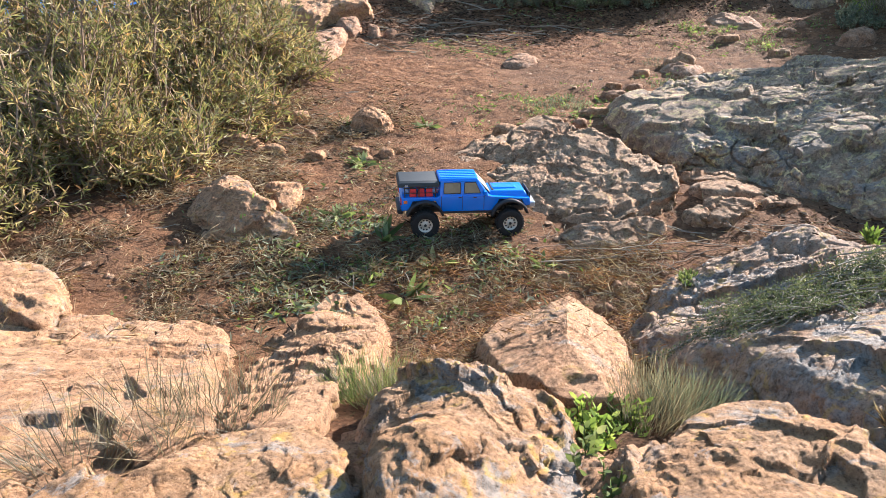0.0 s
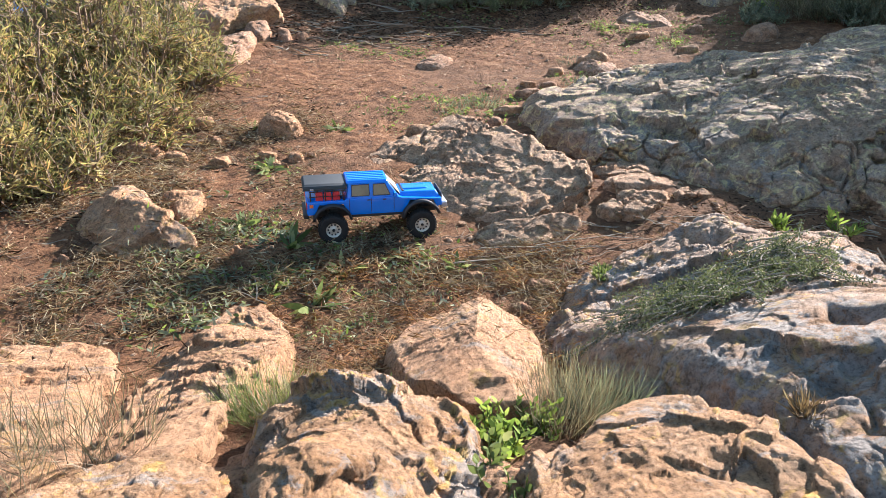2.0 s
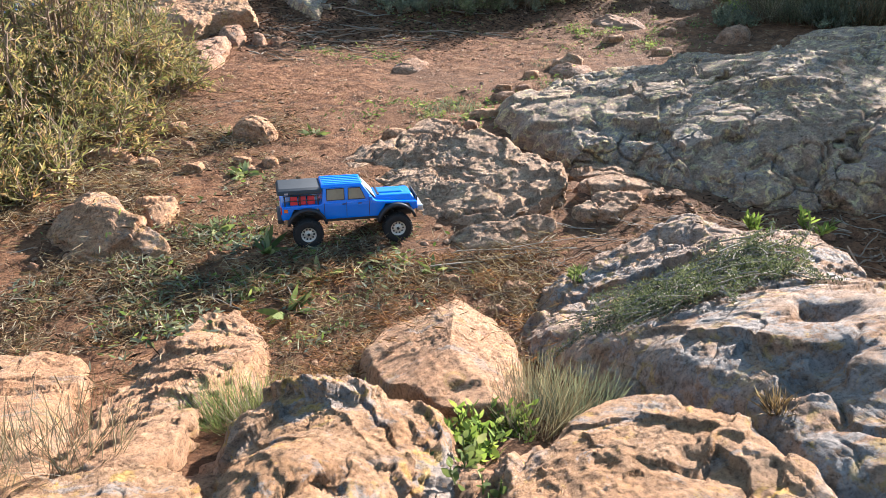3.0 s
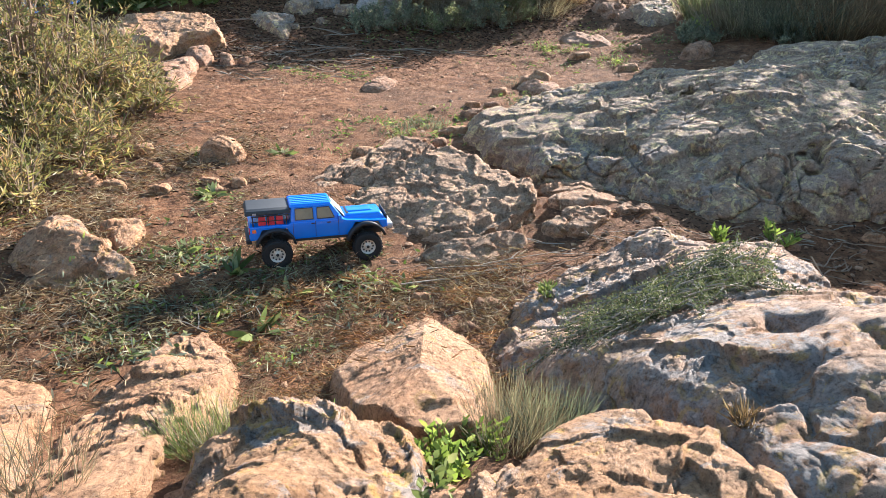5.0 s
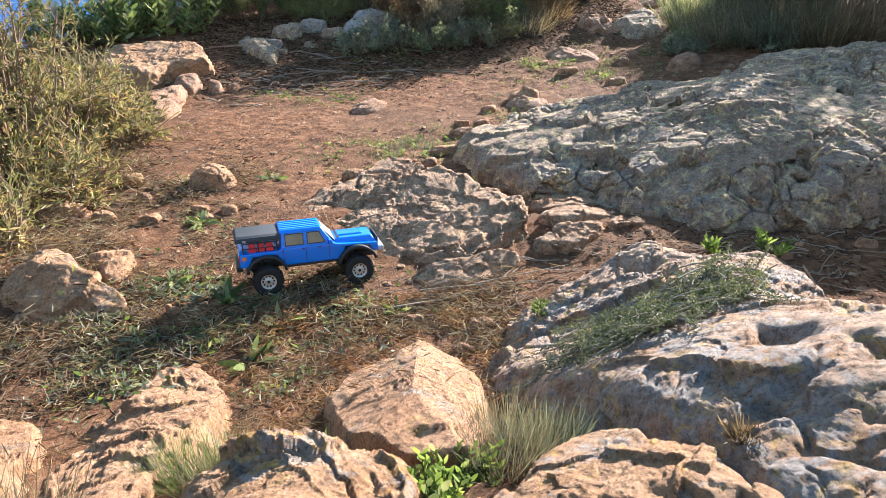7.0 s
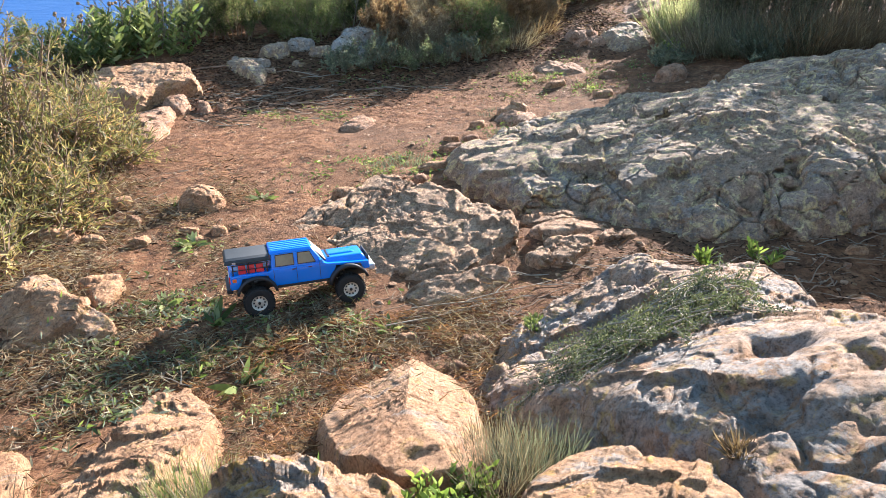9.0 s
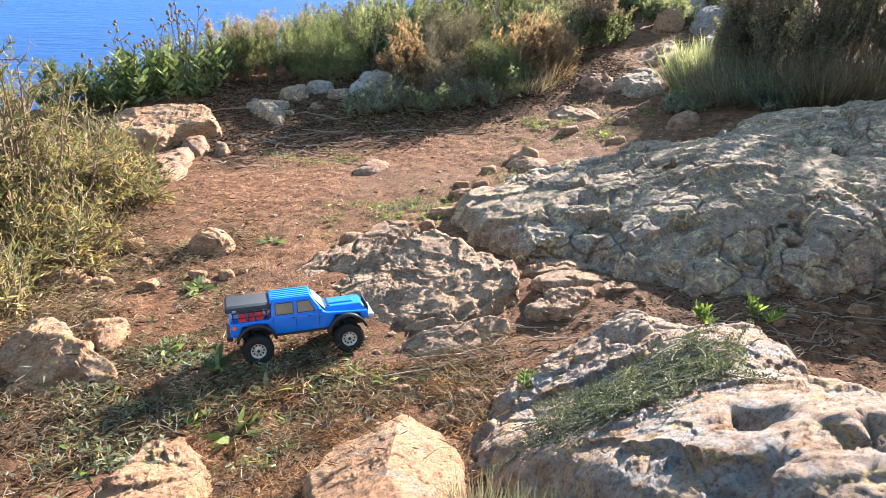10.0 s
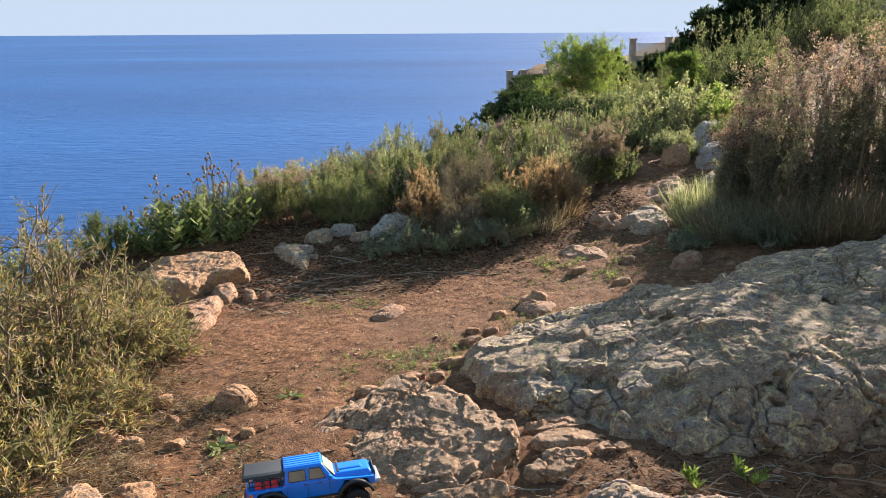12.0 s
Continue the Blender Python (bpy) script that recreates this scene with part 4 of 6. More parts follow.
    tubes = [Vector((0.0885, -0.066, 0.160)), Vector((0.0885, 0.066, 0.160)), Vector((0.0475, 0.055, 0.205)), Vector((0.0475, -0.055, 0.205))]
    lo = [bm.verts.new(v) for v in tubes]
    up = [bm.verts.new(v + Vector((0.0016, 0, 0.0014))) for v in tubes]
    bm.faces.new(lo)
    bm.faces.new(up)
    for k in range(4):
        bm.faces.new((lo[k], lo[(k + 1) % 4], up[(k + 1) % 4], up[k]))
    bmesh.ops.recalc_face_normals(bm, faces=bm.faces)
    part("windscreen", bm, CABIN, t, "pale tinted windscreen")
    # load bed: rails, rack, fuel cans and the folded roof tent
    for s in (-1, 1):
        bm = bmesh.new()
        for xx in (-0.245, -0.19, -0.125):
            tube(bm, [Vector((xx, s * 0.076, 0.148)), Vector((xx, s * 0.074, 0.187))], 0.0022, 6)
        tube(bm, [Vector((-0.25, s * 0.074, 0.187)), Vector((-0.118, s * 0.074, 0.187))], 0.0025, 6)
        tube(bm, [Vector((-0.25, s * 0.076, 0.168)), Vector((-0.118, s * 0.076, 0.168))], 0.0018, 6)
        part("rack", bm, BLACK, t, "thin black bed rack")
        for k in range(3):
            xx = -0.226 + 0.0315 * k
            can = part("fuel_can", box(bmesh.new(), xx, xx + 0.0275, s * 0.062 - 0.008, s * 0.062 + 0.008, 0.150, 0.183, 0.003, (0.002, 0.002, 0.001)), RED, t, "red plastic fuel can", True)
            part("cap", box(bmesh.new(), xx + 0.004, xx + 0.010, s * 0.062 - 0.003, s * 0.062 + 0.003, 0.1825, 0.187, 0.001), BLACK, can)
    tent = part("roof_tent", box(bmesh.new(), -0.272, -0.110, -0.074, 0.074, 0.190, 0.206, 0.004, (0.004, 0.002, 0.002)), TENT, t, "dark folded roof tent on the bed rack", True)
    part("lid", box(bmesh.new(), -0.270, -0.111, -0.072, 0.072, 0.2055, 0.212, 0.003, (0.006, 0.002, 0.014)), TENTTOP, tent, "dull grey-green tent lid", True)
    part("strap", box(bmesh.new(), -0.245, -0.232, -0.0752, 0.0752, 0.192, 0.199, 0.001), SILVERP, tent)
    part("tailgate", box(bmesh.new(), -0.2605, -0.2565, -0.070, 0.070, 0.100, 0.149, 0.002), BLUE, t, "blue tailgate")
    # lettering panel that cannot be made out
    part("badge", box(bmesh.new(), -0.2622, -0.2600, -0.040, 0.040, 0.118, 0.134, 0.0005), SILVERP, t, "pale tailgate badge bar")
    part("rear_bumper", box(bmesh.new(), -0.274, -0.252, -0.078, 0.078, 0.084, 0.101, 0.004), BLACK, t, "black rear bumper", True)
    part("front_bumper", box(bmesh.new(), 0.246, 0.272, -0.070, 0.070, 0.098, 0.120, 0.005), SILVERP, t, "grey front bumper", True)
    part("grille", box(bmesh.new(), 0.2465, 0.2515, -0.062, 0.062, 0.120, 0.156, 0.002), BLACK, t)
    part("wiper_cowl", box(bmesh.new(), 0.100, 0.108, -0.045, 0.045, 0.161, 0.1655, 0.001), BLACK, t, "thin black wiper cowl")
    # chassis, axles and wheels
    bm = box(bmesh.new(), -0.235, 0.235, -0.032, 0.032, 0.072, 0.094, 0.003)
    part("chassis", bm, CHASSIS, t, "dark chassis rails")
    for ax in (xr, xf):
        bm = bmesh.new()
        tube(bm, [Vector((ax, -0.085, R)), Vector((ax, 0.085, R))], 0.008, 10)
        box(bm, ax - 0.018, ax + 0.018, -0.02, 0.02, R - 0.017, R + 0.017, 0.006)
        part("axle", bm, CHASSIS, t)
        for s in (-1, 1):
            bm = bmesh.new()
            tube(bm, [Vector((ax, s * 0.055, R + 0.004)), Vector((ax - 0.02, s * 0.05, 0.135))], 0.006, 8)
            part("shock", bm, CHASSIS, t)
            yc = s * 0.093
            wheel = thing_part("wheel", t, (ax, yc, R))
            tyre = turned([(0.030, -0.019), (0.040, -0.0215), (0.052, -0.021), (0.0565, -0.017), (0.0575, -0.008), (0.0575, 0.008), (0.0565, 0.017), (0.052, 0.021), (0.040, 0.0215), (0.030, 0.019)], 40)
            for k in range(30):
                a = 2 * math.pi * k / 30
                for sy in (-1, 1):
                    lug = bmesh.ops.create_cube(tyre, size=1)["verts"]
                    bmesh.ops.scale(tyre, verts=lug, vec=(0.007, 0.0145, 0.0045))
                    bmesh.ops.translate(tyre, verts=lug, vec=(0, sy * 0.0115, 0.0575))
                    bmesh.ops.rotate(tyre, verts=lug, cent=(0, 0, 0), matrix=Matrix.Rotation(a + sy * 0.06, 3, 'Y'))
            bmesh.ops.scale(tyre, verts=tyre.verts, vec=(0.94, 1, 0.94))
            part("tyre", tyre, RUBBER, wheel, "black knobbly off-road tyre")
            o = s
            rim = turned([(0.031, -0.018 * o), (0.031, 0.016 * o), (0.0285, 0.018 * o), (0.0265, 0.016 * o), (0.025, 0.010 * o), (0.012, 0.011 * o), (0.010, 0.015 * o), (0.0001, 0.015 * o)], 32)
            part("rim", rim, RIM, wheel, "beige ten-hole rim", True)
            for k in range(10):
                a = 2 * math.pi * k / 10
                hole = bmesh.new()
                bmesh.ops.create_cone(hole, segments=10, radius1=0.0034, radius2=0.0034, depth=0.0016, cap_ends=True)
                bmesh.ops.rotate(hole, verts=hole.verts, matrix=Matrix.Rotation(radians(90), 3, 'X'))
                bmesh.ops.translate(hole, verts=hole.verts, vec=(0.0195 * math.cos(a), 0.0112 * o, 0.0195 * math.sin(a)))
                part("rim_hole", hole, BLACK, wheel)
            hub = turned([(0.0055, 0.014 * o), (0.0055, 0.0185 * o), (0.0001, 0.0185 * o)], 12)
            part("hub_nut", hub, BLACK, wheel)
    for ob in t.children:
        if ob.name.split('.')[0] not in ('wheel', 'axle', 'shock'):
            ob.location.z += 0.01
    return t


def thing_part(name, parent, where):
    ob = new(name)
    ob.empty_display_size = 0.02
    ob.parent = parent
    ob.matrix_basis = Matrix.Translation(where)
    return ob


def tube(bm, pts, r, sides=6, r_end=None):
    """A round bar through the points."""
    rows = []
    r_end = r if r_end is None else r_end
    for i, p in enumerate(pts):
        d = (pts[min(i + 1, len(pts) - 1)] - pts[max(i - 1, 0)]).normalized()
        a = d.orthogonal().normalized()
        b = d.cross(a)
        rr = r + (r_end - r) * i / (len(pts) - 1)
        rows.append([bm.verts.new(p + (a * math.cos(2 * math.pi * k / sides) + b * math.sin(2 * math.pi * k / sides)) * rr) for k in range(sides)])
    for u, v in zip(rows, rows[1:]):
        for k in range(sides):
            bm.faces.new((u[k], u[(k + 1) % sides], v[(k + 1) % sides], v[k]))
    bm.faces.new(rows[0][::-1])
    bm.faces.new(rows[-1])
    return bm


truck = build_truck(0.167, 2.672, gz(0.17, 2.672) + 0.002, 6.4)
truck.matrix_basis = truck.matrix_basis @ pose(0, 0, 0, -9, -1, 0)

# ---- plants ----
UP = np.array([0.0, 0.0, 1.0])


def blades(P, D, length, width, bend, rng, droop=None, simple=False):
    """Leaves or stalks as arrays: from P along D, widest in the middle, bent, each an island of its own."""
    n = len(P)
    D = unit(D)
    side = unit(np.cross(D, rng.normal(size=(n, 3))))
    bow = unit(np.cross(side, D)) if droop is None else np.broadcast_to(np.asarray(droop, float), (n, 3))
    length, width = np.broadcast_to(length, n)[:, None], np.broadcast_to(width, n)[:, None]
    bend = np.broadcast_to(bend, n)[:, None]
    if simple:
        mid = P + D * length * 0.45 + bow * bend * length * 0.2
        tip = P + D * length + bow * bend * length
        v = np.stack([P, mid + side * width / 2, tip, mid - side * width / 2], 1)
        q = np.arange(n)[:, None] * 4 + np.array([[0, 1, 2, 3]])
        return v.reshape(-1, 3), q, np.zeros((0, 3), int)
    rows = []
    for t, w in ((0.0, 0.3), (0.33, 1.0), (0.7, 0.75)):
        c = P + D * length * t + bow * bend * length * t * t
        rows += [c - side * width * w / 2, c + side * width * w / 2]
    rows.append(P + D * length + bow * bend * length)
    v = np.stack(rows, 1)
    o = np.arange(n)[:, None] * 7
    q = np.concatenate([o + np.array([[0, 1, 3, 2]]), o + np.array([[2, 3, 5, 4]])])
    t = o + np.array([[4, 5, 6]])
    return v.reshape(-1, 3), q, t


def joined(batches):
    vs, qs, ts, k = [], [], [], 0
    for v, q, t in batches:
        vs.append(v)
        qs.append(np.asarray(q).reshape(-1, 4) + k)
        ts.append(np.asarray(t).reshape(-1, 3) + k)
        k += len(v)
    return np.concatenate(vs), np.concatenate(qs), np.concatenate(ts)


def wands(lines_, r0, r1, sides=4):
    """Thin tapering stems through many lines of points, as arrays."""
    pts = np.asarray(lines_, float)
    n, m, _ = pts.shape
    ang = 2 * np.pi * np.arange(sides) / sides
    d = unit(np.gradient(pts, axis=1))
    a = unit(np.cross(d, np.array([0.31, 0.77, 0.55])))
    c = np.cross(d, a)
    rr = np.linspace(r0, r1, m)[None, :, None, None]
    ring = pts[:, :, None] + rr * (a[:, :, None] * np.cos(ang)[None, None, :, None] + c[:, :, None] * np.sin(ang)[None, None, :, None])
    i = np.arange(m - 1)[:, None] * sides + np.arange(sides)[None]
    j = np.arange(m - 1)[:, None] * sides + (np.arange(sides)[None] + 1) % sides
    one = np.stack([i, j, j + sides, i + sides], -1).reshape(-1, 4)
    quads = one[None] + (np.arange(n) * m * sides)[:, None, None]
    return ring.reshape(-1, 3), quads.reshape(-1, 4), np.zeros((0, 3), int)


def curves_to(A, B, rng, sag=0.15, steps=6):
    """Many bowed lines at once, from the points A to the points B."""
    t = np.linspace(0, 1, steps)[None, :, None]
    mid = (A + B) / 2 + rng.normal(size=A.shape) * np.linalg.norm(B - A, axis=1, keepdims=True) * sag
    return (1 - t) ** 2 * A[:, None] + 2 * t * (1 - t) * mid[:, None] + t * t * B[:, None]


def curve_to(a, b, rng, sag=0.15, steps=6):
    t = np.linspace(0, 1, steps)[:, None]
    mid = (a + b) / 2 + rng.normal(size=3) * np.linalg.norm(b - a) * sag
    return (1 - t) ** 2 * a + 2 * t * (1 - t) * mid + t * t * b


def shrub(name, label, x, y, radii, seed, stems=14, twigs=9, twig_len=0.2, leaf=(0.05, 0.005), per_twig=12, leaf_mat=None, bark=None,
          bloom=None, bloom_size=0.02, stem_r=0.006, spread=0.3, upright=0.6, category="shrub", group="", simple=False, base=None, foliage="foliage", along=0.8):
    """A shrub: stems from one foot to an uneven crown, twigs along them, leaves along the twigs, flower heads at some tips."""
    rng = rng_of(seed)
    z0 = (gz(x, y) if base is None else base) - 0.02
    top = thing(name, x, y, z0, label, category, group)
    rx, ry, rz = radii
    a = rng.uniform(0, 2 * np.pi, stems)
    flat = np.stack([np.cos(a) * rx, np.sin(a) * ry, np.zeros(stems)], 1)
    foot = flat * spread * np.sqrt(rng.uniform(0, 1, stems))[:, None]
    el, k = rng.uniform(0.15, 1.0, stems), rng.uniform(0.65, 1.08, stems)
    end = flat * (np.sqrt(1 - (el * 0.95) ** 2) * k)[:, None]
    end[:, 2] = rz * el * k
    L = curves_to(foot, end, rng, 0.12, 8)
    s = np.repeat(np.arange(stems), twigs)
    n = len(s)
    u = rng.uniform(0.25, 1.0, n) * 6.999
    i = u.astype(int)
    p = L[s, i] + (L[s, i + 1] - L[s, i]) * (u - i)[:, None]
    d = unit(unit(end - foot)[s] * 0.5 + rng.normal(size=(n, 3)) * 0.7 + UP * upright)
    q = p + d * (twig_len * rng.uniform(0.5, 1.2, n))[:, None]
    q[:, 2] = np.maximum(q[:, 2], 0.03)
    T = curves_to(p, q, rng, 0.12, 4)
    stems_me = mesh_arrays("wood", *joined([wands(L, stem_r, stem_r * 0.35, 5), wands(T, stem_r * 0.35, stem_r * 0.12, 3)]))
    tagged(put("wood", stems_me, bark or BARK, top), kind="stuff")
    n = len(T) * per_twig
    w = rng.integers(0, len(T), n)
    u = rng.uniform(0.1, 1.0, n) * 2.999
    i = u.astype(int)
    P = T[w, i] + (T[w, i + 1] - T[w, i]) * (u - i)[:, None]
    D = unit(T[w, 3] - T[w, 0]) * along + rng.normal(size=(n, 3)) * 0.6 + UP * 0.15
    me = mesh_arrays(foliage, *blades(P, D, leaf[0] * rng.uniform(0.6, 1.25, n), leaf[1] * rng.uniform(0.7, 1.3, n), rng.uniform(-0.25, 0.35, n), rng, simple=simple))
    tagged(put(foliage, me, leaf_mat or HEATH, top), kind="stuff")
    if bloom:
        pick = q[q[:, 2] > np.quantile(q[:, 2], 1 - bloom[1])]
        m = 44
        P = np.repeat(pick, m, 0) + rng.normal(size=(len(pick) * m, 3)) * bloom_size * 0.5
        bs = [blades(P, rng.normal(size=P.shape) + UP * 0.4, bloom_size * rng.uniform(0.3, 0.6, len(P)), bloom_size * 0.2, 0.1, rng, simple=True)]
        tagged(put("blossom", mesh_arrays("blossom", *joined(bs)), bloom[0], top), kind="stuff")
    return top


def tuft(name, label, x, y, seed, count, height, width, radius, material, spread=0.5, base=None, category="grass tuft", group="", droop=0.5):
    """A tuft of grass: many thin bent blades from one foot."""
    rng = rng_of(seed)
    a, r = rng.uniform(0, 2 * np.pi, count), radius * np.sqrt(rng.uniform(0, 1, count))
    px, py = x + np.cos(a) * r, y + np.sin(a) * r
    pz = ground_z(px, py) if base is None else np.full(count, base)
    out = np.stack([np.cos(a), np.sin(a), np.zeros(count)], 1) * (spread * rng.uniform(0.1, 1.2, count))[:, None]
    D = out + UP + rng.normal(size=(count, 3)) * 0.18
    P = np.stack([px, py, pz - 0.01], 1) - np.array([x, y, gz(x, y)])
    me = mesh_arrays(name, *blades(P, D, height * rng.uniform(0.45, 1.1, count), width, droop * rng.uniform(0, 1, count), rng, droop=None))
    ob = put(name, me, material, None, label, pose(x, y, gz(x, y)))
    return tagged(ob, "", category, group, "stuff")


def herb(name, label, x, y, seed, leaves, length, width, material, rise=0.5, base=None, category="plant", group="", stalks=0, stalk_h=0.1):
    """A small broad-leaved herb: leaves in whorls up a few short stalks, or in a rosette on the ground."""
    rng = rng_of(seed)
    z0 = gz(x, y) if base is None else base
    top = thing(name, x, y, z0, label, category, group)
    if stalks:
        P, D, ls = [], [], []
        for s in range(stalks):
            a = rng.uniform(0, 2 * np.pi)
            foot = np.array([np.cos(a), np.sin(a), 0]) * rng.uniform(0, 0.75) * stalk_h
            end = foot * 1.7 + UP * stalk_h * rng.uniform(0.5, 1.1)
            line = curve_to(foot, end, rng, 0.1, 5)
            ls.append(line)
            for k in range(leaves):
                u = (k + 0.5) / leaves * 3.99
                i = int(u)
                p = line[i] + (line[i + 1] - line[i]) * (u - i)
                b = k * 2.4 + rng.uniform(-0.3, 0.3)
                P.append(p)
                D.append([np.cos(b), np.sin(b), rise + 0.6 * k / leaves])
        tagged(put("stalk_work", mesh_arrays("stalk_work", *wands(ls, 0.0022, 0.0012, 4)), HERB, top), kind="stuff")
        P, D = np.array(P), np.array(D)
    else:
        a = rng.uniform(0, 2 * np.pi, leaves)
        P = np.stack([np.cos(a), np.sin(a), np.zeros(leaves)], 1) * 0.01
        D = np.stack([np.cos(a), np.sin(a), rise * rng.uniform(0.3, 1.4, leaves)], 1)
    n = len(P)
    put("foliage", mesh_arrays("foliage", *blades(P, D, length * rng.uniform(0.6, 1.2, n), width * rng.uniform(0.8, 1.2, n), -0.25 * rng.uniform(0, 1, n), rng)), material, top)
    return top


def strew(name, label, category, count, region, material, length, width, seed, lift=0.006, steep=0.12, weight=None, on_rock=0.06, bend=0.4):
    """Loose stalks or small leaves lying over a stretch of ground."""
    rng = rng_of(seed)
    x0, x1, y0, y1 = region
    px, py = rng.uniform(x0, x1, count * 3), rng.uniform(y0, y1, count * 3)
    if weight:
        keep = np.array([weight(a, b) for a, b in zip(px, py)]) > rng.uniform(0, 1, count * 3)
        px, py = px[keep][:count], py[keep][:count]
    else:
        px, py = px[:count], py[:count]
    n = len(px)
    tops = [surface(*p) for p in zip(px, py, ground_z(px, py))]
    pz = np.array([t[0] for t in tops]) + rng.uniform(0, lift, n)
    keep = ~np.array([t[1] for t in tops]) | (rng.uniform(0, 1, n) < on_rock)
    px, py, pz = px[keep], py[keep], pz[keep]
    n = len(px)
    a = rng.uniform(0, 2 * np.pi, n)
    D = np.stack([np.cos(a), np.sin(a), rng.normal(0.02, steep, n)], 1)
    me = mesh_arrays(name, *blades(np.stack([px, py, pz], 1), D, length * rng.uniform(0.3, 1.3, n), width * rng.uniform(0.5, 1.4, n), rng.uniform(-bend, bend, n) * 0.5, rng))
    return tagged(put(name, me, material), label, category, kind="stuff")


# the big olive-leaved shrub beside the path
for k, (sx, sy, rx, ry, rz, st) in enumerate([(-1.7, 4.4, 0.8, 0.75, 1.2, 80), (-2.4, 3.9, 0.8, 0.9, 1.2, 60), (-1.85, 3.3, 0.55, 0.5, 0.85, 50), (-1.3, 5.2, 0.45, 0.5, 0.55, 36), (-1.22, 4.3, 0.42, 0.5, 0.7, 46), (-1.45, 3.65, 0.4, 0.4, 0.6, 40), (-1.5, 2.95, 0.34, 0.3, 0.5, 16), (-1.2, 3.2, 0.28, 0.26, 0.32, 12), (-1.75, 2.5, 0.34, 0.3, 0.42, 14), (-1.02, 4.75, 0.36, 0.4, 0.5, 30), (-1.05, 3.8, 0.28, 0.3, 0.34, 16)]):
    shrub("shrub", "dense olive-brown shrub with narrow leaves and reddish stems", sx, sy, (rx, ry, rz), 100 + k, st, 17, 0.2, (0.046, 0.0062), 14, OLIVE, BARK,
          stem_r=0.011, spread=0.45, upright=0.3, group="olive shrubs beside the path")

# shrubs along the cliff edge
def heather(label, x, y, radii, seed, stems, bloom, size=1.0, mat=None):
    return shrub("heather", label, x, y, radii, seed, stems, 13, 0.2 * size, (0.03 * size, 0.0062 * size), 40, mat or HEATH, BARK, bloom, 0.034 * size, 0.005, 0.55, 2.4, "heather", "heathers", simple=True, along=0.6)


heather("dark heather bush with rusty dried flower heads", -0.25, 7.95, (0.34, 0.3, 0.64), 120, 26, (BLOOM, 0.16))
heather("dark heather bush with rusty dried flower heads", -0.55, 8.0, (0.25, 0.25, 0.55), 126, 16, (BLOOM, 0.15))
heather("dark heather bush with rusty dried flower heads", 0.3, 8.3, (0.42, 0.4, 0.45), 121, 28, (BLOOM, 0.04))
heather("tall green heather bush beside dry shrubs", 1.0, 8.2, (0.42, 0.4, 0.72), 122, 30, None)
heather("tall green heather bush beside dry shrubs", 1.5, 8.4, (0.4, 0.4, 0.72), 127, 30, (STRAW, 0.05))
heather("tall green heather bush beside dry shrubs", 0.75, 8.7, (0.42, 0.4, 0.5), 128, 28, None)
heather("low heather at the cliff edge", -1.9, 7.3, (0.4, 0.35, 0.3), 129, 24, None, 1.0, HERB)
heather("low heather at the cliff edge", -2.4, 6.8, (0.4, 0.35, 0.28), 119, 24, None, 1.0, SILVER)
heather("low heather at the cliff edge", -0.9, 8.2, (0.4, 0.35, 0.34), 118, 24, None, 1.0, SILVER)
heather("low heather at the cliff edge", -1.4, 7.9, (0.4, 0.35, 0.3), 117, 24, None, 1.0, HERB)
shrub("dry_shrub", "rust-brown dried upright twiggy shrub", 1.15, 7.4, (0.3, 0.3, 0.68), 123, 34, 18, 0.13, (0.025, 0.005), 55, TAN, BARK, None, 0.03, 0.004, 0.5, 1.2, "dry shrub", "dry shrubs")
shrub("dry_shrub", "rust-brown dried upright twiggy shrub", 2.35, 7.6, (0.34, 0.34, 0.62), 124, 36, 18, 0.13, (0.025, 0.005), 55, TAN, BARK, None, 0.03, 0.004, 0.5, 1.2, "dry shrub", "dry shrubs")
shrub("dry_shrub", "tangled straw-brown dead shrub", 1.8, 7.5, (0.42, 0.4, 0.38), 125, 44, 20, 0.16, (0.035, 0.005), 45, STRAW, BARK, None, 0.03, 0.004, 0.6, 0.4, "dry shrub", "dry shrubs")
for k, (sx, sy, r, h) in enumerate([(1.3, 9.0, 0.45, 0.78), (1.7, 9.2, 0.45, 0.8), (2.2, 9.4, 0.5, 0.76), (2.75, 9.6, 0.5, 0.66), (1.05, 9.4, 0.45, 0.62), (0.5, 9.6, 0.5, 0.45), (0.05, 9.2, 0.5, 0.4), (0.7, 10.8, 0.7, 0.7), (1.9, 8.5, 0.4, 0.6), (2.6, 8.7, 0.45, 0.6), (3.0, 9.9, 0.55, 0.55), (3.8, 11.5, 0.7, 0.55), (0.3, 11.8, 0.9, 1.1), (1.6, 12.5, 0.9, 0.9), (-0.5, 8.6, 0.45, 0.4), (4.9, 11.6, 0.6, 0.45), (4.5, 8.9, 0.3, 0.25), (5.3, 8.9, 0.4, 0.3), (5.2, 8.1, 0.4, 0.3), (3.0, 8.3, 0.3, 0.45), (4.2, 9.8, 0.3, 0.3)]):
    shrub("shrub", "grey-green maquis shrub on the slope", sx, sy, (r, r, h), 130 + k, 34, 14, 0.22, (0.034, 0.0075), 34, (HEATH, SILVER, HEATH, HERB, SILVER)[k % 5], BARK, (STRAW, 0.08) if k % 4 == 1 else None, 0.025, 0.005, 0.6, 2.2, "shrub", "slope shrubs", simple=True, along=0.6)
shrub("heather", "pink-brown flowering heather bush", 3.4, 8.4, (0.42, 0.4, 0.7), 140, 40, 16, 0.14, (0.022, 0.008), 50, HEATH, BARK, (BLOOM, 0.35), 0.04, 0.005, 0.5, 1.3, "heather", "heathers")
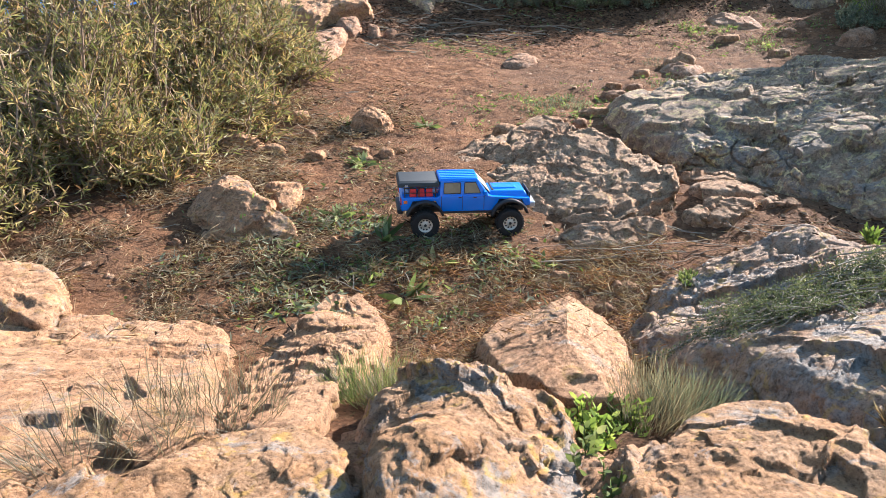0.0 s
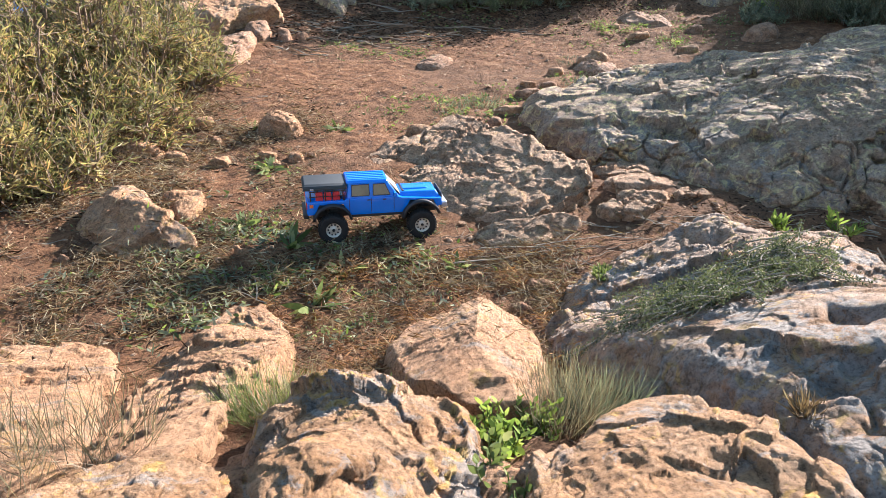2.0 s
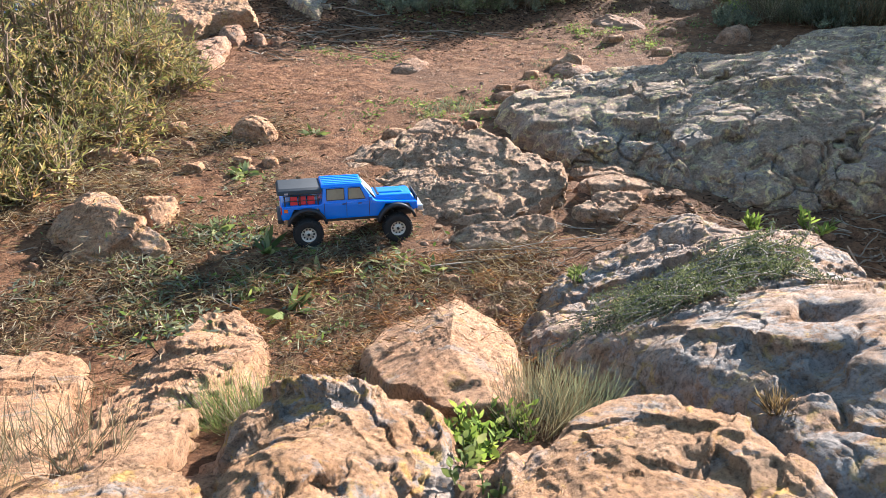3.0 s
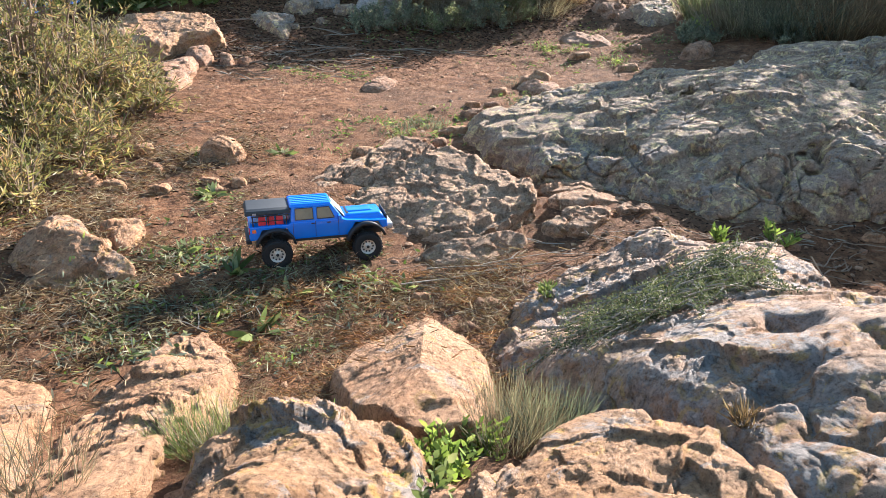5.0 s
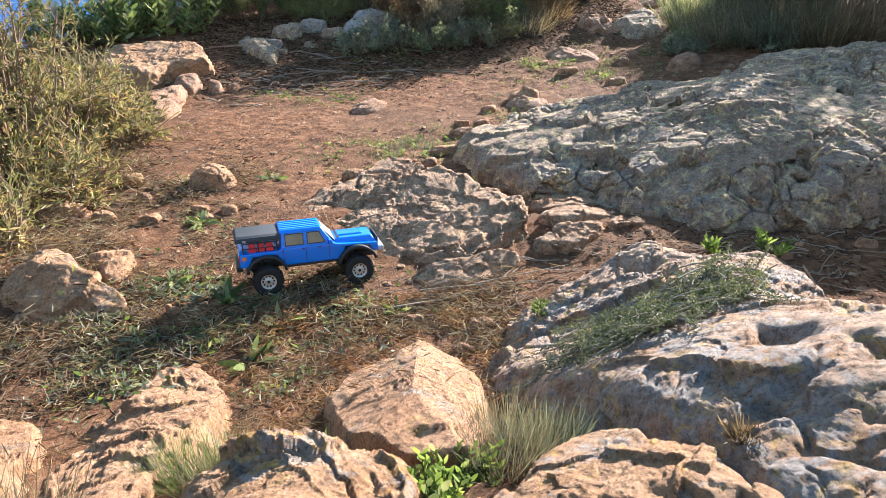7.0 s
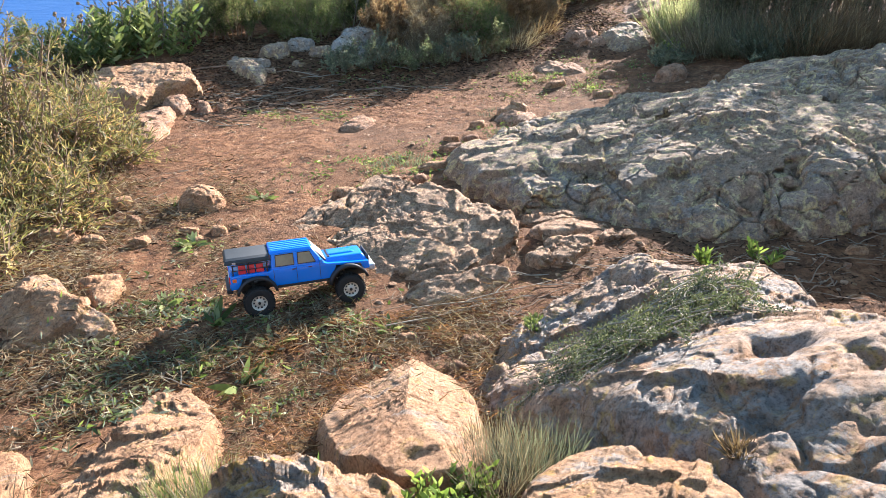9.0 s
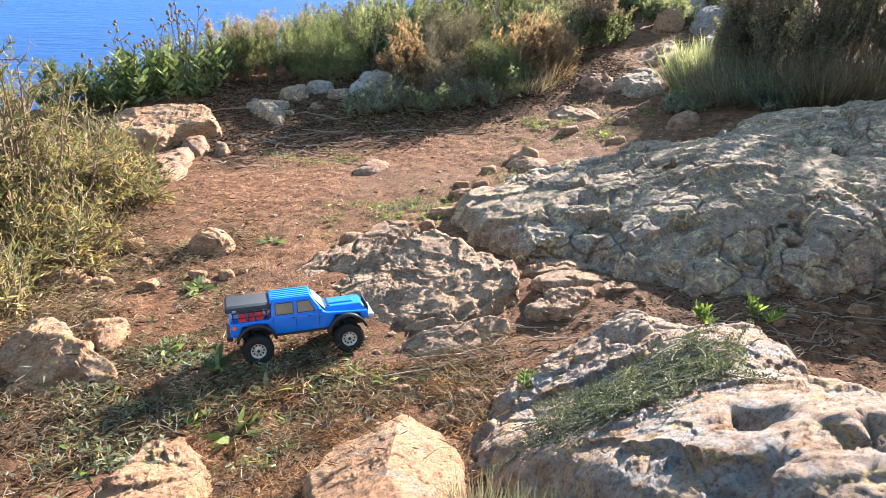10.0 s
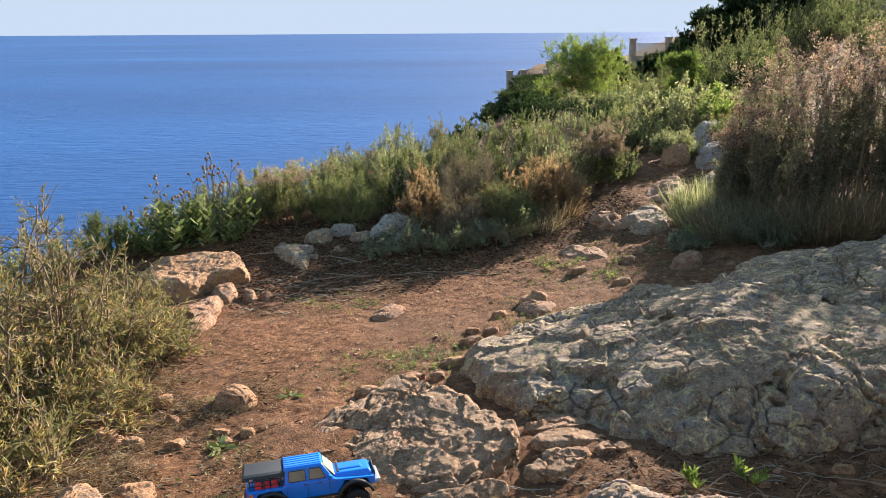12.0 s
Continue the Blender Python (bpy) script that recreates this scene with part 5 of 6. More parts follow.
shrub("silver_shrub", "pale silvery green bush above the path", 5.0, 10.4, (0.75, 0.7, 0.95), 141, 46, 16, 0.2, (0.042, 0.013), 24, SILVER, BARK, None, 0.03, 0.006, 0.5, 1.2, "shrub")
shrub("green_shrub", "fresh green leafy bush with white flowers", 5.75, 10.8, (0.5, 0.5, 0.6), 142, 26, 12, 0.2, (0.07, 0.016), 16, FRESH, BARK, None, 0.03, 0.006, 0.5, 0.9, "shrub")
# the tall heather bank that shades the outcrop
for k, (sx, sy, r, h) in enumerate([(4.25, 6.2, 0.6, 1.5), (4.8, 6.15, 0.7, 1.6), (5.5, 6.6, 0.7, 1.5), (4.9, 6.8, 0.6, 1.4), (4.12, 6.5, 0.34, 0.85), (5.4, 5.75, 0.6, 1.6), (5.9, 6.1, 0.7, 1.7), (6.1, 5.4, 0.7, 1.6)]):
    shrub("tall_heather", "tall dark heather with rusty pink flower heads", sx, sy, (r, r, h), 150 + k, 42, 15, 0.26, (0.036, 0.0085), 30, TALL, BARK, (BLOOM, 0.14), 0.05, 0.006, 0.65, 2.0, "heather", "tall heathers on the bank", simple=True, along=0.3)
for k, (sx, sy) in enumerate([(3.75, 6.1), (4.1, 5.7), (4.6, 5.4), (5.0, 5.0), (3.9, 5.9), (4.3, 5.5)]):
    tuft("dry_grass", "long drooping dry grass at the foot of the heather", sx, sy, 160 + k, 900, 0.46, 0.0035, 0.28, (DRYGREY, TALL, STRAW)[k % 3], 0.9, group="dry grass under the bank", category="dry grass", droop=0.7)
tuft("grass", "tall green and straw grass beside the path", 3.75, 6.55, 170, 1300, 0.42, 0.006, 0.26, SILVER, 0.5, category="grass")
herb("bright_plant", "bright yellow-green leafy plant in tall grass", 3.5, 6.28, 171, 40, 0.14, 0.06, FRESH, 1.2)
for k, (sx, sy, r, h) in enumerate([(1.0, 6.95, 0.28, 0.3), (1.35, 6.85, 0.25, 0.25), (0.72, 6.9, 0.22, 0.2), (1.75, 6.9, 0.25, 0.22), (2.0, 7.0, 0.25, 0.3), (3.3, 5.95, 0.2, 0.15), (3.9, 5.6, 0.25, 0.25)]):
    shrub("low_shrub", "low grey-green undergrowth at the path edge", sx, sy, (r, r, h), 145 + 20 * k, 24, 10, 0.1, (0.022, 0.008), 18, (GREYLEAF, SILVER, GREYLEAF)[k % 3], BARK, None, 0.03, 0.003, 0.6, 0.8, "shrub", "undergrowth", simple=True, along=0.3)
for k, (sx, sy, r, h) in enumerate([(1.5, 7.35, 0.32, 0.36), (2.0, 7.3, 0.32, 0.4), (2.7, 7.8, 0.28, 0.4), (1.7, 7.95, 0.4, 0.62), (0.45, 7.9, 0.36, 0.5)]):
    shrub("dry_shrub", "tangled straw-brown dead stems at the foot of shrubs", sx, sy, (r, r, h), 810 + k, 60, 18, 0.18, (0.04, 0.003), 22, (DRYGREY, HERB, TAN)[k % 3], BARK, None, 0.03, 0.0035, 0.7, 0.5, "dry shrub", "dry shrubs", simple=True, along=0.5)
for k, (sx, sy) in enumerate([(1.5, 7.0), (1.9, 7.0), (2.3, 7.1), (2.55, 7.35), (1.2, 7.0)]):
    tuft("dry_grass", "tan dry grass at the foot of the shrubs", sx, sy, 860 + k, 420, 0.24, 0.003, 0.22, (DRYGREY, STRAW)[k % 2], 0.9, group="dry grass under the shrubs", category="dry grass", droop=0.5)
# thistles and the leafy plant at the edge
herb("leafy_plant", "dark green broad-leaved plant at the cliff edge", -1.0, 7.5, 172, 14, 0.1, 0.03, HERB, 0.4, stalks=40, stalk_h=0.4)
herb("leafy_plant", "dark green broad-leaved plant at the cliff edge", -1.4, 7.3, 173, 14, 0.1, 0.03, HERB, 0.4, stalks=30, stalk_h=0.32)


def dry_flowers(x, y, seed, count, height, base=None):
    rng = rng_of(seed)
    top = thing("dry_thistle", x, y, gz(x, y) if base is None else base, "tall dry brown stalks with round seed heads", "dry thistle", "dry thistles")
    ls, heads = [], []
    for s in range(count):
        a = rng.uniform(0, 2 * np.pi)
        end = np.array([np.cos(a) * 0.28 * rng.uniform(0.2, 1), np.sin(a) * 0.28, height * rng.uniform(0.6, 1.05)])
        main = curve_to(np.array([np.cos(a), np.sin(a), 0]) * 0.05, end, rng, 0.06, 8)
        ls.append(main)
        heads.append(end)
        for b in range(3):
            p = main[4 + b]
            q = p + unit(rng.normal(size=3) * 0.5 + UP * 1.1) * height * 0.18
            ls.append(curve_to(p, q, rng, 0.1, 8))
            heads.append(q)
    tagged(put("stalk_work", mesh_arrays("stalk_work", *wands(ls, 0.005, 0.0025, 4)), PALEBARK, top), kind="stuff")
    ball = bmesh.new()
    bmesh.ops.create_icosphere(ball, subdivisions=2, radius=0.016)
    for v in ball.verts:
        v.co *= 1 + 0.35 * noise.noise(v.co * 300)
        v.co.z *= 0.85
    me = bpy.data.meshes.new("seed_head")
    ball.to_mesh(me)
    ball.free()
    me.materials.append(SEED)
    for q in heads:
        ob = put("seed_head", me, None, top)
        ob.matrix_basis = pose(*q, rng.uniform(-30, 30), rng.uniform(-30, 30), 0)


dry_flowers(-0.95, 7.7, 180, 9, 0.78)
dry_flowers(-1.3, 7.6, 181, 6, 0.6)
dry_flowers(2.2, 8.2, 182, 8, 0.8)
dry_flowers(0.85, 8.0, 183, 5, 0.75)
dry_flowers(1.9, 8.6, 184, 6, 0.85)
dry_flowers(2.8, 8.5, 185, 7, 0.75)
dry_flowers(3.3, 9.3, 186, 6, 0.75)
dry_flowers(-1.6, 7.4, 187, 5, 0.4)

# foreground plants
herb("leafy_plant", "fresh green herb in a crack between rocks", 0.36, 1.12, 190, 10, 0.022, 0.011, FRESH, 0.4, stalks=34, stalk_h=0.06)
herb("leafy_plant", "fresh green herb in a crack between rocks", 0.33, 1.0, 191, 9, 0.022, 0.013, HERB, 0.4, stalks=16, stalk_h=0.06)
herb("leafy_plant", "fresh green herb in a crack between rocks", 0.46, 1.19, 195, 9, 0.022, 0.011, FRESH, 0.4, stalks=18, stalk_h=0.06)
herb("leafy_plant", "fresh green herb in a crack between rocks", 0.35, 0.9, 196, 8, 0.024, 0.014, HERB, 0.5, stalks=10, stalk_h=0.08)
herb("leafy_plant", "pale green seedling with pointed leaves", 0.17, 1.3, 192, 8, 0.07, 0.022, FRESH, 1.0, stalks=2, stalk_h=0.09)
herb("leafy_plant", "fresh yellow-green leafy plant in a hollow", 1.7, 2.42, 193, 8, 0.045, 0.014, FRESH, 0.9, stalks=5, stalk_h=0.05)
herb("leafy_plant", "fresh yellow-green leafy plant in a hollow", 1.9, 2.4, 194, 8, 0.045, 0.014, FRESH, 0.9, stalks=6, stalk_h=0.06)
for k, (sx, sy) in enumerate([(-0.02, 1.3), (-0.1, 1.36), (0.56, 1.36), (0.62, 1.25), (0.52, 1.22)]):
    tuft("grass_tuft", "dry grey-green grass tuft between rocks", sx, sy, 200 + k, 620, 0.14, 0.0013, 0.075, (DRYGREY, HERB, DRYGREY, GREYLEAF, DRYGREY)[k], 0.6, group="grass tufts between rocks", droop=0.22)
for k, (sx, sy) in enumerate([(-0.5, 1.05), (-0.42, 1.12), (-0.6, 0.95), (-0.35, 1.15)]):
    tuft("dry_grass", "sparse dry grass stalks on rock", sx, sy, 210 + k, 110, 0.15, 0.0016, 0.08, DRYGREY, 0.6, group="sparse dry grass", category="dry grass", base=surface(sx, sy)[0])

tuft("dry_flower", "small dry fluffy seed heads on short stalks", 0.86, 0.98, 218, 150, 0.045, 0.003, 0.02, STRAW, 1.1, base=surface(0.86, 0.98)[0], category="dry flower")

# small plants and litter on the soil


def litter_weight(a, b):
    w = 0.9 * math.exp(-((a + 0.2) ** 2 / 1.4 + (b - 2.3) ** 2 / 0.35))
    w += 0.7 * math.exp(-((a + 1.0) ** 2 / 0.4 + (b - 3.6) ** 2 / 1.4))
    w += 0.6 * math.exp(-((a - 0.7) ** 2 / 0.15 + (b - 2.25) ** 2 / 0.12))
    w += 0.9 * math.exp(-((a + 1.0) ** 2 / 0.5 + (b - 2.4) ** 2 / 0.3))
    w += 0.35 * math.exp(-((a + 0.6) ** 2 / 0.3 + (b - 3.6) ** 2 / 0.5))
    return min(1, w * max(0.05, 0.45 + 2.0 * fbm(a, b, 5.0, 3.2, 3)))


strew("leaf_litter", "dry straw and broken stalks strewn over soil", "leaf litter", 38000, (-2.0, 1.6, 1.5, 5.5), STRAW, 0.05, 0.0026, 300, 0.035, 0.3, litter_weight)
strew("leaf_litter", "dark brown twigs and leaf litter on soil", "leaf litter", 28000, (-2.0, 3.0, 1.5, 7.5), RUST, 0.042, 0.003, 301, 0.025, 0.25, lambda a, b: 0.008 + 0.9 * litter_weight(a, b))
strew("leaf_litter", "bleached straw over soil and stones", "leaf litter", 9000, (-2.0, 0.9, 1.9, 4.6), DRYGREY, 0.055, 0.0022, 313, 0.04, 0.35, litter_weight)
strew("straw_mat", "matted dry grass between the rocks", "dry grass", 3800, (-0.2, 0.75, 1.6, 2.35), STRAW, 0.045, 0.0019, 304, 0.045, 0.5, lambda a, b: max(0.0, 0.25 + 1.8 * fbm(a, b, 4.0, 5, 3)))
strew("straw_mat", "matted reddish dry stems between the rocks", "dry grass", 5000, (-0.25, 0.85, 1.6, 2.45), RUST, 0.04, 0.0028, 306, 0.03, 0.35, lambda a, b: max(0.0, 0.3 + 1.6 * fbm(a, b, 14.0, 6, 3)))
strew("leaf_litter", "dry stalks under the shrubs", "leaf litter", 9000, (-1.6, 4.5, 5.5, 8.2), STRAW, 0.06, 0.004, 305, 0.03, 0.25, lambda a, b: 0.15 + 0.85 * ramp01(6.3, 7.3, b + 0.25 * fbm(a, b, 2.0, 1.5, 2)))
# humus reaching out onto the path, its dark colour widening the shrubs' cast shade
strew("leaf_litter", "dark humus and dead leaves under the shrubs, deepening their shade", "leaf litter", 20000, (-0.8, 3.4, 5.4, 7.9), HUMUS, 0.035, 0.007, 307, 0.02, 0.15, lambda a, b: ramp01(5.6, 6.6, b - 0.45 * max(0, a - 1.1) + 0.35 * fbm(a, b, 6.0, 1.8, 2)))
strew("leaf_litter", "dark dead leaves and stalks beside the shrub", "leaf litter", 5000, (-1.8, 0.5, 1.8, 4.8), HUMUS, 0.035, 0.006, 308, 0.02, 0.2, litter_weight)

# dark crumbs carry the outcrop's shade farther over the sunlit soil
strew("leaf_litter", "dark soil crumbs and dead leaves deepening the shade below the outcrop", "leaf litter", 2500, (1.15, 3.0, 1.9, 2.75), HUMUS, 0.025, 0.005, 309, 0.012, 0.15, lambda a, b: 0.75)


def gravel(count, region, seed):
    """Small stones and clods on the soil, joined."""
    rng = rng_of(seed)
    ball = bmesh.new()
    bmesh.ops.create_icosphere(ball, subdivisions=1, radius=1)
    V0 = np.array([v.co for v in ball.verts])
    F0 = np.array([[v.index for v in f.verts] for f in ball.faces])
    ball.free()
    vs, fs = [], []
    for k in range(count):
        x, y = rng.uniform(region[0], region[1]), rng.uniform(region[2], region[3])
        z, on = surface(x, y)
        if on:
            continue
        s = 0.004 + 0.014 * rng.uniform() ** 3
        V = V0 * (1 + rng.uniform(-0.3, 0.3, (len(V0), 1))) * s * np.array([1.2, 0.9, 0.6])
        a = rng.uniform(0, 6.28)
        V = V @ np.array([[math.cos(a), math.sin(a), 0], [-math.sin(a), math.cos(a), 0], [0, 0, 1]])
        fs.append(F0 + len(vs) * len(V0))
        vs.append(V + np.array([x, y, z]))
    me = mesh_arrays("gravel", np.concatenate(vs), None, np.concatenate(fs))
    tagged(put("gravel", me, MIXED), "small stones and clods scattered on soil", "gravel", kind="stuff")


gravel(2600, (-1.6, 3.4, 1.7, 7.4), 320)
# twigs lying about
twig_meshes = []
for k in range(10):
    rr = rng_of(700 + k)
    line = [np.array([-0.5, 0, 0.0])]
    for s in range(7):
        line.append(line[-1] + np.array([1 / 7, rr.normal(0, 0.035), rr.normal(0.0, 0.012)]))
    ls = [np.array(line)]
    for s in range(rr.integers(0, 3)):
        i = rr.integers(2, 6)
        ls.append(curve_to(line[i], line[i] + np.array([rr.uniform(0.1, 0.3), rr.normal(0, 0.15), 0.03]), rr, 0.1, 8))
    me = mesh_arrays("twig", *wands(ls, 0.011, 0.005, 5))
    me.materials.append((BARK, PALEBARK)[k % 2])
    twig_meshes.append(me)
rr = rng_of(720)
for k in range(330):
    x0, x1, y0, y1 = [(-1.3, 0.6, 2.0, 3.2), (0.5, 1.3, 2.1, 2.6), (1.2, 2.4, 2.15, 2.65), (-0.8, 1.6, 5.8, 7.2), (-1.1, -0.3, 3.2, 4.6), (-0.7, 0.8, 5.6, 6.8), (1.3, 2.6, 1.9, 2.6)][k % 7]
    x, y = rr.uniform(x0, x1), rr.uniform(y0, y1)
    z, on = surface(x, y)
    if on:
        continue
    s = rr.uniform(0.08, 0.3) if y < 5.6 else rr.uniform(0.2, 0.7)
    slope = math.degrees(math.atan2(gz(x + 0.05, y) - gz(x - 0.05, y), 0.1))
    ob = put("twig", twig_meshes[k % 10], None, None, "thin dry twig lying on the soil", pose(x, y, z + 0.006, 0, -slope * 0.8, rr.uniform(-40, 40) + (180 if k % 2 else 0)) @ Matrix.Diagonal((s, s, s, 1)))
    tagged(ob, "", "twig", "twigs on the soil")
for k, (x, y, turn, s) in enumerate([(0.75, 2.38, 4, 0.62), (0.8, 2.44, -3, 0.5), (0.95, 2.46, 8, 0.4)]):
    ob = put("twig", twig_meshes[1 + 2 * k], None, None, "long straight straw-coloured twig lying on litter", pose(x, y, surface(x, y)[0] + 0.02, 0, -3, turn) @ Matrix.Diagonal((s, s * 0.5, s * 0.5, 1)))
    tagged(ob, "", "twig", "twigs on the soil")
green_spots = [(-0.55, 2.3, 0.25), (-0.3, 2.15, 0.25), (-0.1, 2.2, 0.2), (2.4, 6.3, 0.3), (2.9, 6.0, 0.25), (-0.45, 2.55, 0.3), (-0.1, 2.35, 0.35), (-0.25, 2.75, 0.2), (0.3, 2.45, 0.2), (-0.35, 2.4, 0.25), (0.65, 4.3, 0.3), (0.45, 4.2, 0.22), (0.9, 4.45, 0.22), (1.6, 4.95, 0.15), (2.1, 6.0, 0.3), (0.4, 5.7, 0.25), (0.1, 5.8, 0.2), (-0.3, 3.35, 0.12), (1.0, 6.9, 0.4), (2.6, 5.7, 0.25)]


def green_weight(a, b):
    return min(1.0, sum(math.exp(-((a - x) ** 2 + (b - y) ** 2) / (r * r)) for x, y, r in green_spots) * max(0.0, 0.3 + 1.9 * fbm(a, b, 8.0, 5, 3)))


strew("ground_cover", "low green weeds and clover on the soil", "weeds", 22000, (-1.2, 3.2, 1.9, 7.6), HERB, 0.028, 0.009, 302, 0.025, 0.5, green_weight)
strew("ground_cover", "bright green clover leaves on the soil", "weeds", 4500, (-1.2, 3.2, 1.9, 7.6), FRESH, 0.024, 0.009, 312, 0.03, 0.5, green_weight)
strew("ground_cover", "grey-green creeping leaves on the soil", "weeds", 3500, (-1.2, 1.2, 1.8, 3.2), GREYLEAF, 0.035, 0.008, 303, 0.02, 0.4, green_weight)
for k, (sx, sy, s) in enumerate([(-0.3, 3.35, 0.09), (-0.05, 2.12, 0.1), (0.0, 3.93, 0.08), (0.45, 2.35, 0.06), (-0.35, 2.75, 0.08), (-0.15, 2.55, 0.09), (-0.45, 3.95, 0.09), (-0.2, 2.3, 0.09), (0.05, 2.35, 0.09)]):
    herb("rosette", "small green weed rosette on the soil", sx, sy, 310 + k, 14, s, s * 0.24, HERB, 0.5, group="rosettes on the soil")
for k, (sx, sy) in enumerate([(1.55, 4.75), (1.66, 5.32), (0.62, 4.3), (0.85, 4.42)]):
    tuft("grass_tuft", "short green grass tuft on the soil", sx, sy, 330 + k, 300, 0.045, 0.003, 0.13, GREYLEAF, 0.8, group="short grass tufts")


def thyme(x, y, z, seed):
    """The prostrate woody plant on the outcrop."""
    rng = rng_of(seed)
    top = thing("creeping_shrub", x, y, z, "prostrate grey-green woody shrub with bare twigs on rock", "shrub")
    ls = []
    for s in range(150):
        p = np.array([rng.normal(0, 0.1), rng.normal(0, 0.06), 0])
        a = rng.normal(np.pi, 1.5)
        r = rng.uniform(0.05, 0.17)
        q = p + np.array([np.cos(a) * r * 1.1, np.sin(a) * r * 0.7, 0])
        for e in (p, q):
            e[2] = surface(x + e[0], y + e[1])[0] - z + rng.uniform(0.0, 0.06)
        ls.append(curve_to(p, q, rng, 0.15, 6))
    thick = []
    for s in range(5):
        a = rng.normal(np.pi, 0.8)
        p = np.array([0.06 + rng.normal(0, 0.04), rng.normal(0, 0.04), 0])
        q = p + np.array([np.cos(a) * 0.3, np.sin(a) * 0.2, 0]) * rng.uniform(0.5, 1.1)
        for e in (p, q):
            e[2] = surface(x + e[0], y + e[1])[0] - z + rng.uniform(0.005, 0.035)
        bough = curve_to(p, q, rng, 0.12, 6)
        bough[1:-1] += rng.normal(size=(4, 3)) * 0.009
        thick.append(bough)
    tagged(put("wood", mesh_arrays("wood", *joined([wands(ls, 0.0024, 0.001, 5), wands(thick, 0.0045, 0.002, 6)])), PALEBARK, top), kind="stuff")
    T = np.array(ls)
    n = 11000
    w, i = rng.integers(0, len(T), n), rng.integers(1, 5, n)
    P = T[w, i] + (T[w, i + 1] - T[w, i]) * rng.uniform(0, 1, (n, 1)) + rng.normal(size=(n, 3)) * 0.006
    D = rng.normal(size=(n, 3)) + UP * 0.7
    tagged(put("foliage", mesh_arrays("foliage", *blades(P, D, 0.0085, 0.0034, 0.1, rng, simple=True)), THYME, top), kind="stuff")


thyme(1.15, 1.68, surface(1.15, 1.68)[0] + 0.02, 340)
thyme(0.98, 1.6, surface(0.98, 1.6)[0] + 0.02, 341)
tuft("green_tuft", "small bright green cushion plant on rock", 0.9, 2.08, 342, 300, 0.026, 0.005, 0.045, HERB, 0.9, base=surface(0.9, 2.08)[0], category="cushion plant")

# ---- far slope: pines, trees, garden wall ----


def pine(x, y, h, r, seed, label, mat, dense=1.0, needle=(0.16, 0.02)):
    rng = rng_of(seed)
    z0 = gz(x, y) - 0.1
    top = thing("tree", x, y, z0, label, "tree", "trees on the slope")
    trunk = curve_to(np.zeros(3), np.array([0.1, 0.0, h]), rng, 0.03, 8)
    put("trunk", mesh_arrays("trunk", *wands([trunk], 0.025 * h, 0.006 * h, 8), smooth=True), BARK, top)
    limbs, tw = [], []
    for k in range(int(38 * dense)):
        u = rng.uniform(0.15, 0.98)
        p = trunk[min(int(u * 7), 6)]
        a = rng.uniform(0, 2 * np.pi)
        reach = r * (1.15 - 0.75 * u) * rng.uniform(0.6, 1.15)
        q = p + np.array([np.cos(a) * reach, np.sin(a) * reach, reach * rng.uniform(0.1, 0.6)])
        limb = curve_to(p, q, rng, 0.1, 6)
        limbs.append(limb)
        for j in range(16):
            s = limb[rng.integers(2, 6)]
            tw.append(curve_to(s, s + unit(rng.normal(size=3) + UP * 0.6) * 0.2 * r * rng.uniform(0.5, 1.2), rng, 0.1, 3))
    put("crown_wood", mesh_arrays("crown_wood", *joined([wands(limbs, 0.008 * h, 0.003 * h, 5), wands(tw, 0.003 * h, 0.001 * h, 3)])), BARK, top)
    T = np.array(tw)
    n = len(T) * 22
    w = rng.integers(0, len(T), n)
    P = T[w, 0] + (T[w, 2] - T[w, 0]) * rng.uniform(0.1, 1.05, (n, 1))
    D = unit(T[w, 2] - T[w, 0]) + rng.normal(size=(n, 3)) * 0.7
    tagged(put("crown", mesh_arrays("crown", *blades(P, D, needle[0] * rng.uniform(0.6, 1.2, n), needle[1], 0.1, rng, simple=True)), mat, top), kind="stuff")


pine(7.3, 21.5, 1.7, 1.5, 400, "young bright green pine tree on the slope", PINE, 1.6, needle=(0.14, 0.013))
pine(9.5, 20.0, 1.35, 0.8, 401, "small bright green pine tree on the slope", PINE, needle=(0.13, 0.016))
for k, (x, y, h, r) in enumerate([(21.2, 42, 3.3, 1.7), (22.6, 42, 3.5, 1.9), (24, 42.5, 3.6, 2.0), (25.8, 43, 3.4, 2.0), (27.5, 43, 2.6, 1.8), (22, 40, 2.2, 1.6), (23.8, 40.5, 1.9, 1.7), (20.4, 43, 1.9, 1.5), (19.2, 44, 1.6, 1.3), (14.8, 40, 2.2, 1.0), (9.2, 38, 0.5, 0.9), (5.4, 29, 2.6, 1.8), (16.5, 44, 0.9, 1.2)]):
    pine(x, y, h, r, 410 + k, "dark green evergreen tree on the hillside", DARKLEAF, 1.2, (0.22, 0.06))
